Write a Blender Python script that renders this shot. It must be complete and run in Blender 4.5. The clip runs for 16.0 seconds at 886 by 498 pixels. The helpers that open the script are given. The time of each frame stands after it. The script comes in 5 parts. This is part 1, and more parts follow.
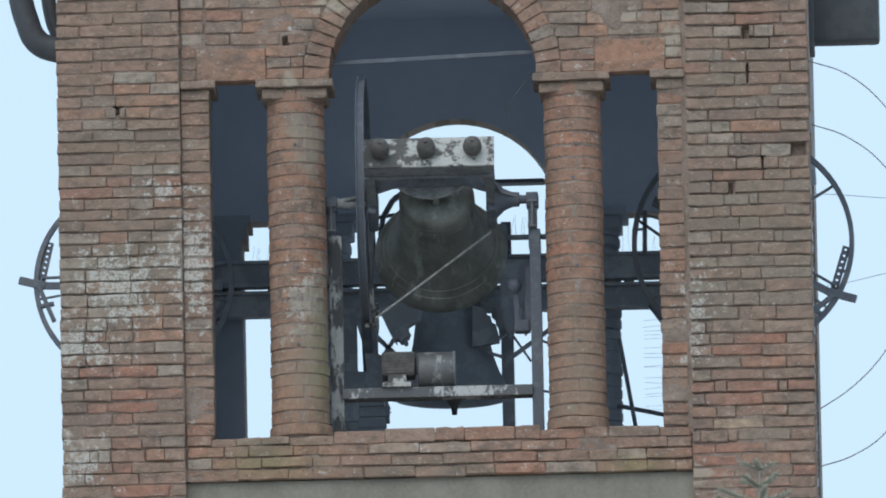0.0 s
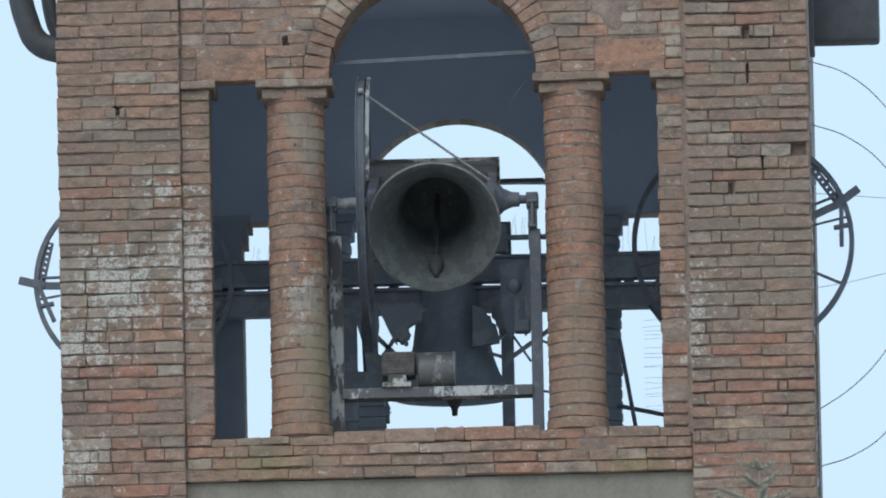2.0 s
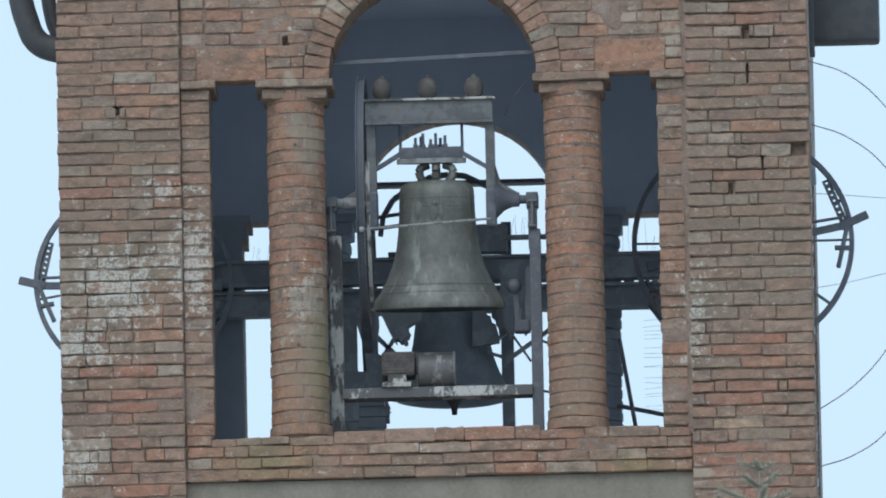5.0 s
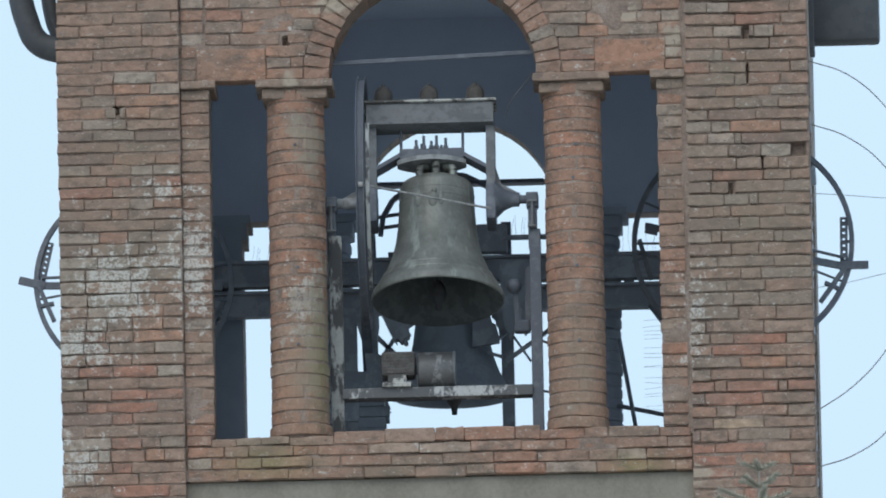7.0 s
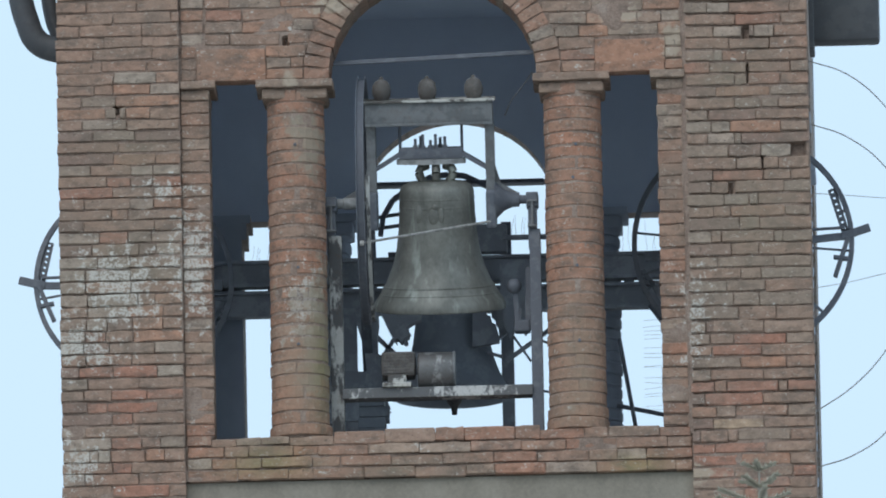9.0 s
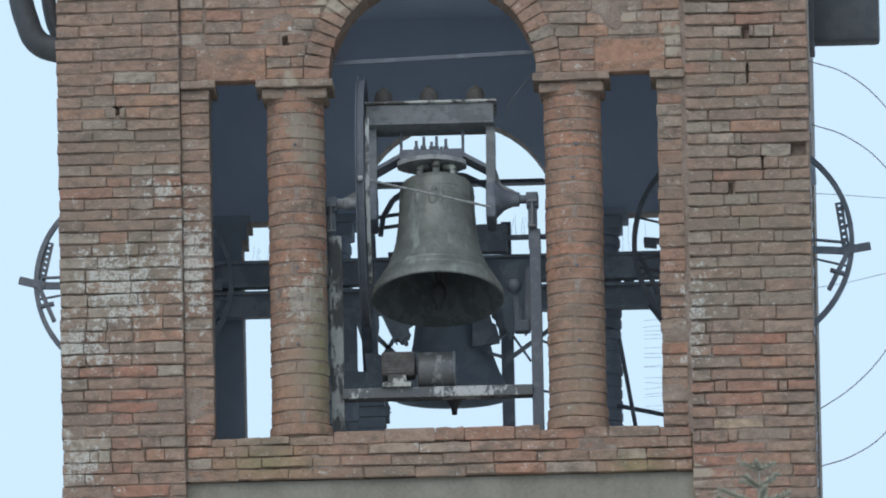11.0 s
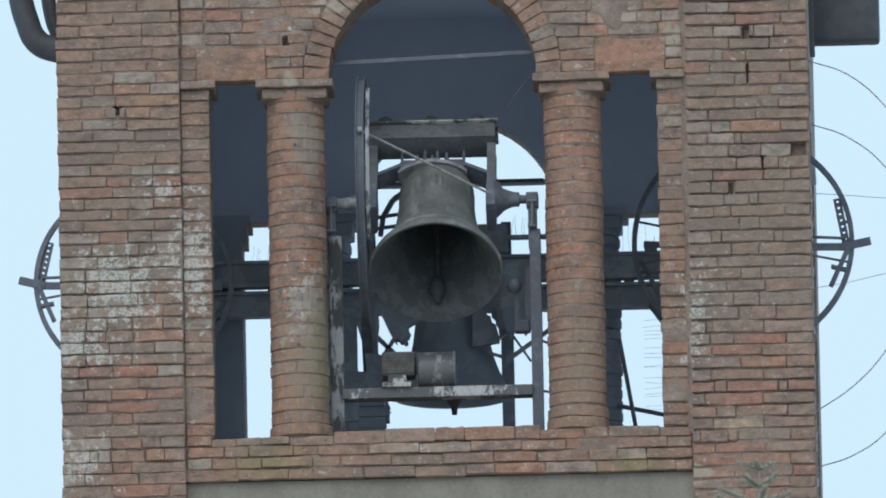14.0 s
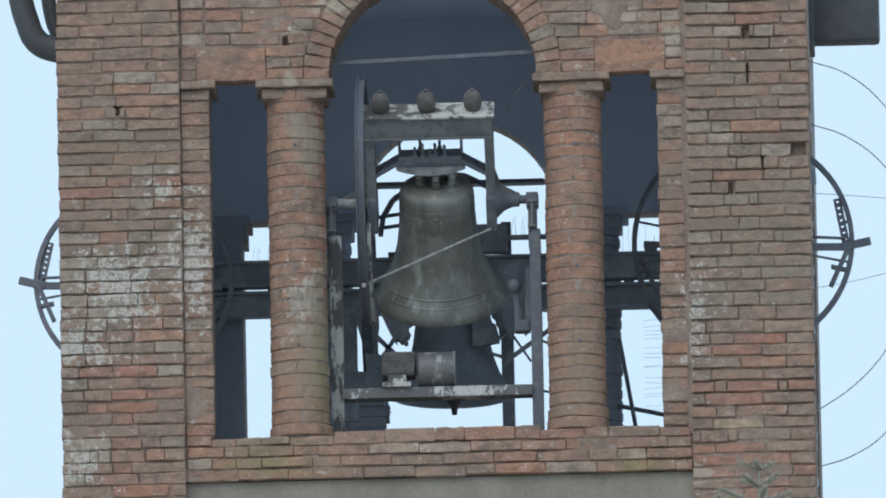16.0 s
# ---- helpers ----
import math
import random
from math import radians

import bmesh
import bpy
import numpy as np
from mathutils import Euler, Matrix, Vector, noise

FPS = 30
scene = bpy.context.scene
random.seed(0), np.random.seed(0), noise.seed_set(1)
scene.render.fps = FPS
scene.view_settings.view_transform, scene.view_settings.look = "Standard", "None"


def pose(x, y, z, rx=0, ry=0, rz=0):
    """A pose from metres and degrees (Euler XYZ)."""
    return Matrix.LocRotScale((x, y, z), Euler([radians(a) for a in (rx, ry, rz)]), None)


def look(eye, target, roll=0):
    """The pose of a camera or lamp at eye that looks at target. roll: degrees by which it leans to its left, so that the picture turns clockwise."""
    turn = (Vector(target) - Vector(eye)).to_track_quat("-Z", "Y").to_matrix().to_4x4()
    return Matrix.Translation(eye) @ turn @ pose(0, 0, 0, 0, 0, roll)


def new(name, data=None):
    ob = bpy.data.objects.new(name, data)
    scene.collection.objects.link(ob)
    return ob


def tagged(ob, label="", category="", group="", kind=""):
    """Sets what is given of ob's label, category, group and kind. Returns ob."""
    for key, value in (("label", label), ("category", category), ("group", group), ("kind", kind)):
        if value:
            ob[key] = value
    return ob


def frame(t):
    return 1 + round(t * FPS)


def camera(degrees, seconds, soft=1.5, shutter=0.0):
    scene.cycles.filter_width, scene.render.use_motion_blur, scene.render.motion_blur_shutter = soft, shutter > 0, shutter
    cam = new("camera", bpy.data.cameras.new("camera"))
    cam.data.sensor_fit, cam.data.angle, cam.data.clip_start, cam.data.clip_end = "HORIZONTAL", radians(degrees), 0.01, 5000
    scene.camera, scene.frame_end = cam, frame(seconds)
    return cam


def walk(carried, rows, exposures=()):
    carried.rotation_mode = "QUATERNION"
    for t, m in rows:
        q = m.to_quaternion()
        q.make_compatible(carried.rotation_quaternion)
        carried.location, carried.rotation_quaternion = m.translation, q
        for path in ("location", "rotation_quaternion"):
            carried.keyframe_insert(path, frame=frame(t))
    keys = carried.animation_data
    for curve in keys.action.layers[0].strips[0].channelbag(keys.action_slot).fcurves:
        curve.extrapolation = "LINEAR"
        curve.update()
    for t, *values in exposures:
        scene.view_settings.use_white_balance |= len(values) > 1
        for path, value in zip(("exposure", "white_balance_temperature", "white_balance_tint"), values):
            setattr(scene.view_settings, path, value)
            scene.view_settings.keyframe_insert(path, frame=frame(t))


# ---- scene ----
# ---- camera: a long lens on a tripod in the street, looking up at the belfry ----
cam = camera(2.3764, 16.0, soft=1.9)
EYE, TARGET = (3.933, -123.707, 1.590), (0.045, 0.000, 25.200)
walk(cam, [(0.0, look(EYE, TARGET, -1.1)), (16.0, look(EYE, TARGET, -1.1))])

# ---- light: pale, thinly overcast sky ----
world = bpy.data.worlds.new("overcast_sky")
scene.world = world
world.use_nodes = True
wn = world.node_tree.nodes
wl = world.node_tree.links
sky = wn.new("ShaderNodeTexSky")
sky.sky_type = "NISHITA"
sky.sun_disc = False
sky.sun_elevation, sky.sun_rotation = radians(48), radians(200)
sky.air_density, sky.dust_density, sky.ozone_density = 1.0, 4.0, 1.5
veil = wn.new("ShaderNodeMix")
veil.data_type = "RGBA"
veil.inputs[0].default_value = 0.86
veil.inputs[7].default_value = (6.0, 8.0, 9.9, 1)
wl.new(sky.outputs[0], veil.inputs[6])
wl.new(veil.outputs[2], wn["Background"].inputs["Color"])
wn["Background"].inputs["Strength"].default_value = 0.1
sun = new("sun", bpy.data.lights.new("sun", "SUN"))
sun.data.energy, sun.data.angle, sun.data.color = 0.75, radians(40), (1.0, 0.965, 0.94)
sun.matrix_world = look((-20, -60, 80), (0, 0, 25))
scene.view_settings.exposure = 0.22


# ---- materials ----
def nodes_of(name):
    m = bpy.data.materials.new(name)
    m.use_nodes = True
    n, l = m.node_tree.nodes, m.node_tree.links
    return m, n, l, n["Principled BSDF"]


def noise_node(n, l, coord, scale, detail=4.0, rough=0.6, stretch=None):
    t = n.new("ShaderNodeTexNoise")
    t.inputs["Scale"].default_value, t.inputs["Detail"].default_value, t.inputs["Roughness"].default_value = scale, detail, rough
    if stretch:
        mp = n.new("ShaderNodeMapping")
        mp.inputs["Scale"].default_value = stretch
        l.new(coord, mp.inputs[0])
        coord = mp.outputs[0]
    l.new(coord, t.inputs["Vector"])
    return t.outputs["Fac"]


def ramp(n, l, fac, stops):
    r = n.new("ShaderNodeValToRGB")
    e = r.color_ramp.elements
    while len(e) < len(stops):
        e.new(0.5)
    for i, (pos, col) in enumerate(stops):
        e[i].position = pos
        e[i].color = (*col, 1) if len(col) == 3 else col
    l.new(fac, r.inputs[0])
    return r.outputs[0]


def grey(v):
    return (v, v, v)


def mix(n, l, fac, a, b, mode="MIX"):
    x = n.new("ShaderNodeMix")
    x.data_type, x.blend_type = "RGBA", mode
    for sock, v in ((0, fac), (6, a), (7, b)):
        if hasattr(v, "links"):
            l.new(v, x.inputs[sock])
        elif sock == 0:
            x.inputs[0].default_value = v
        else:
            x.inputs[sock].default_value = (*v, 1)
    return x.outputs[2]


def times(n, l, a, b, op="MULTIPLY"):
    x = n.new("ShaderNodeMath")
    x.operation, x.use_clamp = op, True
    for i, v in enumerate((a, b)):
        if hasattr(v, "links"):
            l.new(v, x.inputs[i])
        else:
            x.inputs[i].default_value = v
    return x.outputs[0]


def bump(n, l, height, bsdf, strength, dist):
    b = n.new("ShaderNodeBump")
    b.inputs["Strength"].default_value, b.inputs["Distance"].default_value = strength, dist
    l.new(height, b.inputs["Height"])
    l.new(b.outputs[0], bsdf.inputs["Normal"])


def patch(n, l, pos, centre, size):
    """A soft oval area on the wall: 1 in its middle, 0 outside."""
    mp = n.new("ShaderNodeMapping")
    mp.vector_type = "TEXTURE"
    mp.inputs["Location"].default_value = centre
    mp.inputs["Scale"].default_value = size
    l.new(pos, mp.inputs[0])
    g = n.new("ShaderNodeTexGradient")
    g.gradient_type = "QUADRATIC_SPHERE"
    l.new(mp.outputs[0], g.inputs[0])
    return g.outputs["Fac"]


def lichen_mask(n, l, pos, rnd=None):
    areas = None
    for c, s in (((-1.873, 0.000, 25.049), (0.62, 1.0, 0.62)), ((-1.454, 0.000, 25.140), (0.36, 1.0, 0.85)), ((1.540, 0.000, 24.758), (0.3, 1.0, 0.75)),
                 ((-2.124, 0.000, 23.937), (0.4, 1.0, 0.5)), ((-1.60, 0.000, 25.60), (0.36, 1.0, 0.16)), ((-0.775, 0.000, 24.885), (0.3, 1.0, 0.6)), ((-2.079, 0.000, 24.681), (0.5, 1.0, 0.4))):
        g = patch(n, l, pos, c, s)
        if c[0] > 1.0 or c[2] < 24.2:
            g = times(n, l, g, 0.72)
        areas = g if areas is None else times(n, l, areas, g, "MAXIMUM")
    spots = noise_node(n, l, pos, 19, 7, 0.75)
    amount = times(n, l, spots, times(n, l, areas, 0.28), "ADD")
    if rnd is not None:
        other = n.new("ShaderNodeTexWhiteNoise")
        other.noise_dimensions = "1D"
        l.new(rnd, other.inputs["W"])
        amount = times(n, l, amount, times(n, l, other.outputs["Value"], 0.03), "ADD")
    broad = ramp(n, l, noise_node(n, l, pos, 6.5, 3, 0.6), [(0.35, grey(0)), (0.65, grey(0.12))])
    amount = times(n, l, times(n, l, amount, broad, "ADD"), 0.045, "SUBTRACT")
    crust = ramp(n, l, amount, [(0.67, grey(0)), (0.70, grey(1))])
    return times(n, l, crust, ramp(n, l, noise_node(n, l, pos, 70, 4, 0.7), [(0.40, grey(0.1)), (0.52, grey(1))]))


def brick_material(name, warm=0.0, column=False, tone=(0.42, 0.215, 0.14)):
    m, n, l, bsdf = nodes_of(name)
    pos = n.new("ShaderNodeNewGeometry").outputs["Position"]
    rnd = n.new("ShaderNodeObjectInfo").outputs["Random"]
    base = ramp(n, l, rnd, [(0.0, (0.33, 0.175, 0.125)), (0.12, (0.41, 0.185, 0.12)), (0.24, (0.30, 0.205, 0.155)), (0.40, (0.38, 0.215, 0.15)),
                            (0.54, (0.31, 0.225, 0.17)), (0.66, (0.42, 0.205, 0.138)), (0.80, (0.35, 0.255, 0.19)), (0.90, (0.45, 0.38, 0.31)), (0.95, (0.40, 0.19, 0.125)), (1.0, (0.29, 0.165, 0.12))])
    broad = noise_node(n, l, pos, 1.3, 4, 0.55)
    base = mix(n, l, ramp(n, l, broad, [(0.35, grey(0.05)), (0.65, grey(0.55))]), base, (0.335, 0.21, 0.155))
    base = mix(n, l, warm, base, tone)
    grain = noise_node(n, l, pos, 120, 4, 0.7)
    cloud = noise_node(n, l, pos, 20, 5, 0.6, (0.8, 1, 1.1))
    base = mix(n, l, 0.8, base, ramp(n, l, cloud, [(0.30, grey(0.55)), (0.5, grey(1.0)), (0.72, grey(1.3))]), "MULTIPLY")
    base = mix(n, l, 0.3, base, ramp(n, l, grain, [(0.3, grey(0.6)), (0.7, grey(1.25))]), "MULTIPLY")
    weather = noise_node(n, l, pos, 3.2, 6, 0.62)
    base = mix(n, l, ramp(n, l, weather, [(0.42, grey(0.0)), (0.68, grey(0.7))]), base, (0.225, 0.172, 0.138))
    blot = noise_node(n, l, pos, 8.0, 6, 0.68, (0.7, 1, 1.2))
    base = mix(n, l, ramp(n, l, blot, [(0.50, grey(0)), (0.68, grey(0.78))]), base, (0.125, 0.10, 0.086))
    lime = noise_node(n, l, pos, 24.0, 5, 0.7, (0.6, 1, 1.6))
    base = mix(n, l, ramp(n, l, lime, [(0.60, grey(0)), (0.72, grey(0.65))]), base, (0.50, 0.43, 0.36))
    base = mix(n, l, 0.13, base, (0.285, 0.225, 0.16))
    zones = None
    for c, sz in (((1.868, 0.000, 25.327), (0.75, 1.0, 0.75)), ((-1.872, 0.000, 25.117), (0.65, 1.0, 0.6)), ((1.754, 0.000, 26.213), (0.5, 1.0, 0.5)), ((-1.760, 0.000, 25.827), (0.5, 1.0, 0.45)), ((-0.259, 0.000, 23.890), (0.9, 1.0, 0.16))):
        g = patch(n, l, pos, c, sz)
        zones = g if zones is None else times(n, l, zones, g, "MAXIMUM")
    grime = times(n, l, zones, times(n, l, noise_node(n, l, pos, 5.0, 6, 0.65), 1.5))
    base = mix(n, l, times(n, l, grime, 0.95), base, (0.235, 0.195, 0.145))
    moss = times(n, l, times(n, l, patch(n, l, pos, (-1.024, 0.000, 23.950), (0.55, 1.0, 0.22)), patch(n, l, pos, (1.172, 0.000, 23.881), (0.4, 1.0, 0.15)), "MAXIMUM"), noise_node(n, l, pos, 14, 5, 0.7))
    base = mix(n, l, times(n, l, moss, 1.3), base, (0.27, 0.235, 0.11))
    smear = None
    for c, sz in (((1.404, 0.000, 26.420), (0.16, 1.0, 0.24)), ((1.127, 0.000, 26.587), (0.4, 1.0, 0.12)), ((-0.592, 0.000, 26.689), (0.25, 1.0, 0.12)), ((-0.851, 0.000, 26.263), (0.12, 1.0, 0.16)), ((1.536, 0.000, 23.811), (0.25, 1.0, 0.16))):
        g = patch(n, l, pos, c, sz)
        smear = g if smear is None else times(n, l, smear, g, "MAXIMUM")
    smear = ramp(n, l, times(n, l, times(n, l, smear, 0.5), noise_node(n, l, pos, 9, 5, 0.65), "ADD"), [(0.66, grey(0)), (0.78, grey(0.8))])
    base = mix(n, l, smear, base, (0.42, 0.35, 0.27))
    fleck = noise_node(n, l, pos, 48, 3, 0.6, (0.7, 1, 1.3))
    base = mix(n, l, ramp(n, l, fleck, [(0.62, grey(0)), (0.68, grey(0.6))]), base, (0.47, 0.42, 0.36))
    pit = noise_node(n, l, pos, 38, 4, 0.7)
    base = mix(n, l, ramp(n, l, pit, [(0.31, grey(0.75)), (0.38, grey(0))]), base, (0.085, 0.07, 0.06))
    base = mix(n, l, times(n, l, lichen_mask(n, l, pos, rnd), 0.92), base, (0.54, 0.51, 0.455))
    if column:
        old = times(n, l, patch(n, l, pos, (-0.714, 0.050, 24.689), (0.30, 1.0, 0.9)), patch(n, l, pos, (-0.743, 0.050, 25.879), (0.25, 1.0, 0.5)), "MAXIMUM")
        render = noise_node(n, l, pos, 6.5, 6, 0.7)
        base = mix(n, l, ramp(n, l, times(n, l, render, times(n, l, old, 0.36), "ADD"), [(0.60, grey(0)), (0.72, grey(0.8))]), base, (0.30, 0.26, 0.20))
        brown = times(n, l, times(n, l, patch(n, l, pos, (0.85, 0.050, 24.45), (0.4, 1.0, 1.0)), patch(n, l, pos, (-0.80, 0.050, 24.5), (0.4, 1.0, 0.9)), "MAXIMUM"), noise_node(n, l, pos, 5, 5, 0.65))
        base = mix(n, l, times(n, l, brown, 1.5), base, (0.285, 0.215, 0.155))
        green = times(n, l, patch(n, l, pos, (-0.683, 0.050, 24.553), (0.13, 1.0, 0.75)), noise_node(n, l, pos, 12, 5, 0.7))
        base = mix(n, l, times(n, l, green, 1.1), base, (0.20, 0.19, 0.075))
    l.new(base, bsdf.inputs["Base Color"])
    bsdf.inputs["Roughness"].default_value = 0.92
    bsdf.inputs["Specular IOR Level"].default_value = 0.2
    bump(n, l, times(n, l, times(n, l, cloud, 0.6), times(n, l, pit, 0.4), "ADD"), bsdf, 0.9, 0.012)
    return m


def mortar_material():
    m, n, l, bsdf = nodes_of("lime_mortar")
    pos = n.new("ShaderNodeNewGeometry").outputs["Position"]
    a = noise_node(n, l, pos, 8, 6, 0.7)
    b = noise_node(n, l, pos, 70, 4, 0.7)
    base = ramp(n, l, a, [(0.3, (0.17, 0.125, 0.10)), (0.5, (0.29, 0.21, 0.165)), (0.72, (0.39, 0.31, 0.255))])
    base = mix(n, l, 0.6, base, ramp(n, l, b, [(0.3, grey(0.5)), (0.7, grey(1.2))]), "MULTIPLY")
    base = mix(n, l, times(n, l, lichen_mask(n, l, pos), 0.5), base, (0.42, 0.40, 0.36))
    l.new(base, bsdf.inputs["Base Color"])
    bsdf.inputs["Roughness"].default_value = 0.95
    bump(n, l, b, bsdf, 0.7, 0.008)
    return m


def plaster_material():
    m, n, l, bsdf = nodes_of("grey_render")
    pos = n.new("ShaderNodeNewGeometry").outputs["Position"]
    a = noise_node(n, l, pos, 2.2, 6, 0.65, (1, 1, 0.45))
    b = noise_node(n, l, pos, 45, 4, 0.7)
    base = ramp(n, l, a, [(0.3, (0.21, 0.185, 0.148)), (0.55, (0.295, 0.265, 0.215)), (0.75, (0.36, 0.33, 0.27))])
    base = mix(n, l, 0.4, base, ramp(n, l, b, [(0.3, grey(0.6)), (0.7, grey(1.15))]), "MULTIPLY")
    l.new(base, bsdf.inputs["Base Color"])
    bsdf.inputs["Roughness"].default_value = 0.95
    bump(n, l, b, bsdf, 0.3, 0.004)
    return m


def far_brick_material():
    """Courses for the faces that are only seen edge-on or in the dark."""
    m, n, l, bsdf = nodes_of("weathered_brick_courses")
    pos = n.new("ShaderNodeNewGeometry").outputs["Position"]
    sep = n.new("ShaderNodeSeparateXYZ")
    l.new(pos, sep.inputs[0])
    com = n.new("ShaderNodeCombineXYZ")
    l.new(times_free(n, l, sep.outputs[0], sep.outputs[1]), com.inputs[0])
    l.new(sep.outputs[2], com.inputs[1])
    t = n.new("ShaderNodeTexBrick")
    l.new(com.outputs[0], t.inputs["Vector"])
    for k, v in (("Scale", 1.0), ("Mortar Size", 0.006), ("Brick Width", 0.31), ("Row Height", 0.0715), ("Bias", 0.0)):
        t.inputs[k].default_value = v
    t.inputs["Color1"].default_value = (0.34, 0.27, 0.24, 1)
    t.inputs["Color2"].default_value = (0.29, 0.245, 0.22, 1)
    t.inputs["Mortar"].default_value = (0.2, 0.16, 0.12, 1)
    a = noise_node(n, l, pos, 4, 6, 0.7)
    base = mix(n, l, ramp(n, l, a, [(0.4, grey(0)), (0.7, grey(0.7))]), t.outputs["Color"], (0.15, 0.115, 0.085))
    l.new(base, bsdf.inputs["Base Color"])
    bsdf.inputs["Roughness"].default_value = 0.95
    bump(n, l, times(n, l, t.outputs["Fac"], a, "SUBTRACT"), bsdf, 0.6, 0.01)
    return m


def times_free(n, l, a, b):
    x = n.new("ShaderNodeMath")
    x.operation = "ADD"
    l.new(a, x.inputs[0])
    l.new(b, x.inputs[1])
    return x.outputs[0]


def metal_material(name, dark, light, cover, scale=14.0, rough=0.6, metallic=0.0, rust=0.35, stretch=None, area=None):
    """Steel with old paint: dark where bare or dirty, light where paint is left."""
    m, n, l, bsdf = nodes_of(name)
    pos = n.new("ShaderNodeTexCoord").outputs["Object"]
    a = noise_node(n, l, pos, scale, 6, 0.68, stretch)
    b = noise_node(n, l, pos, scale * 5, 4, 0.7)
    if area:
        a = times(n, l, a, times(n, l, patch(n, l, pos, *area), 0.22), "ADD")
    base = mix(n, l, ramp(n, l, a, [(cover - 0.035, grey(0)), (cover + 0.035, grey(1))]), dark, light)
    base = mix(n, l, times(n, l, ramp(n, l, b, [(0.5, grey(0)), (0.75, grey(1))]), rust), base, (0.11, 0.05, 0.025))
    l.new(base, bsdf.inputs["Base Color"])
    bsdf.inputs["Metallic"].default_value = metallic
    l.new(ramp(n, l, b, [(0.2, grey(rough - 0.12)), (0.8, grey(rough + 0.2))]), bsdf.inputs["Roughness"])
    bump(n, l, times(n, l, a, b, "ADD"), bsdf, 0.25, 0.003)
    return m


def bronze_material():
    m, n, l, bsdf = nodes_of("weathered_bronze")
    pos = n.new("ShaderNodeTexCoord").outputs["Object"]
    a = noise_node(n, l, pos, 7, 6, 0.65)
    streak = noise_node(n, l, pos, 11, 5, 0.6, (1, 1, 0.12))
    fine = noise_node(n, l, pos, 55, 4, 0.7)
    base = ramp(n, l, a, [(0.3, (0.12, 0.12, 0.105)), (0.55, (0.19, 0.19, 0.168)), (0.75, (0.25, 0.252, 0.225))])
    base = mix(n, l, ramp(n, l, streak, [(0.57, grey(0)), (0.68, grey(0.7))]), base, (0.36, 0.385, 0.34))
    base = mix(n, l, ramp(n, l, streak, [(0.28, grey(0.5)), (0.42, grey(0))]), base, (0.06, 0.06, 0.05))
    base = mix(n, l, 0.35, base, ramp(n, l, fine, [(0.3, grey(0.55)), (0.7, grey(1.2))]), "MULTIPLY")
    l.new(base, bsdf.inputs["Base Color"])
    bsdf.inputs["Metallic"].default_value = 0.35
    l.new(ramp(n, l, fine, [(0.2, grey(0.42)), (0.8, grey(0.68))]), bsdf.inputs["Roughness"])
    bump(n, l, times(n, l, a, fine, "ADD"), bsdf, 0.2, 0.003)
    return m


def plain_material(name, a, b, scale, rough):
    m, n, l, bsdf = nodes_of(name)
    pos = n.new("ShaderNodeNewGeometry").outputs["Position"]
    l.new(ramp(n, l, noise_node(n, l, pos, scale, 6, 0.65), [(0.35, a), (0.68, b)]), bsdf.inputs["Base Color"])
    bsdf.inputs["Roughness"].default_value = rough
    return m


BRICK = brick_material("old_brick")
BRICK_COLUMN = brick_material("column_brick", 0.45, True, (0.455, 0.205, 0.125))
TERRACOTTA = brick_material("terracotta_slab", 0.8)
CAPITAL = brick_material("worn_capital_brick", 0.72, tone=(0.33, 0.24, 0.185))
MORTAR = mortar_material()
PLASTER = plaster_material()
FAR_BRICK = far_brick_material()
STEEL = metal_material("dark_painted_steel", (0.11, 0.12, 0.14), (0.15, 0.16, 0.178), 0.56, 12, 0.6, 0.0, 0.15)
WHEEL_STEEL = metal_material("rope_wheel_steel", (0.145, 0.156, 0.178), (0.185, 0.196, 0.215), 0.54, 10, 0.65, 0.0, 0.12)
STEEL_WORN = metal_material("steel_with_peeling_white_paint", (0.085, 0.083, 0.078), (0.50, 0.49, 0.45), 0.50, 13, 0.7, 0.0, 0.5)
STEEL_GREY = metal_material("grey_painted_steel", (0.125, 0.132, 0.135), (0.175, 0.182, 0.185), 0.50, 7, 0.62, 0.0, 0.25)
STEEL_BAR = metal_material("crossbar_with_scaling_white_paint", (0.115, 0.118, 0.12), (0.50, 0.50, 0.48), 0.62, 20, 0.7, 0.0, 0.4, (1, 1, 0.6), ((0.19, 0.270, 24.40), (0.5, 1.0, 0.2)))
STEEL_TOP = metal_material("beam_plate_with_scaling_white_paint", (0.105, 0.10, 0.092), (0.50, 0.49, 0.45), 0.60, 12, 0.7, 0.0, 0.5, None, ((0.2, -0.02, 0.61), (0.8, 1.0, 1.0)))
SADDLE = metal_material("pale_grey_cast_iron", (0.20, 0.205, 0.205), (0.30, 0.305, 0.30), 0.5, 9, 0.65, 0.0, 0.2)
DRUM = metal_material("motor_drum_paint", (0.15, 0.148, 0.145), (0.36, 0.36, 0.35), 0.575, 9, 0.5, 0.3, 0.35, (1, 1, 0.5))
STEEL_POST = metal_material("post_with_flaked_grey_paint", (0.05, 0.053, 0.055), (0.30, 0.305, 0.29), 0.495, 11, 0.7, 0.0, 0.3, (1, 1, 0.35))
CAST_IRON = metal_material("rusty_cast_iron", (0.095, 0.087, 0.08), (0.135, 0.124, 0.114), 0.52, 18, 0.75, 0.0, 0.45)
RUSTY = metal_material("dark_rusted_iron", (0.045, 0.038, 0.034), (0.07, 0.056, 0.048), 0.52, 14, 0.8, 0.0, 0.4)
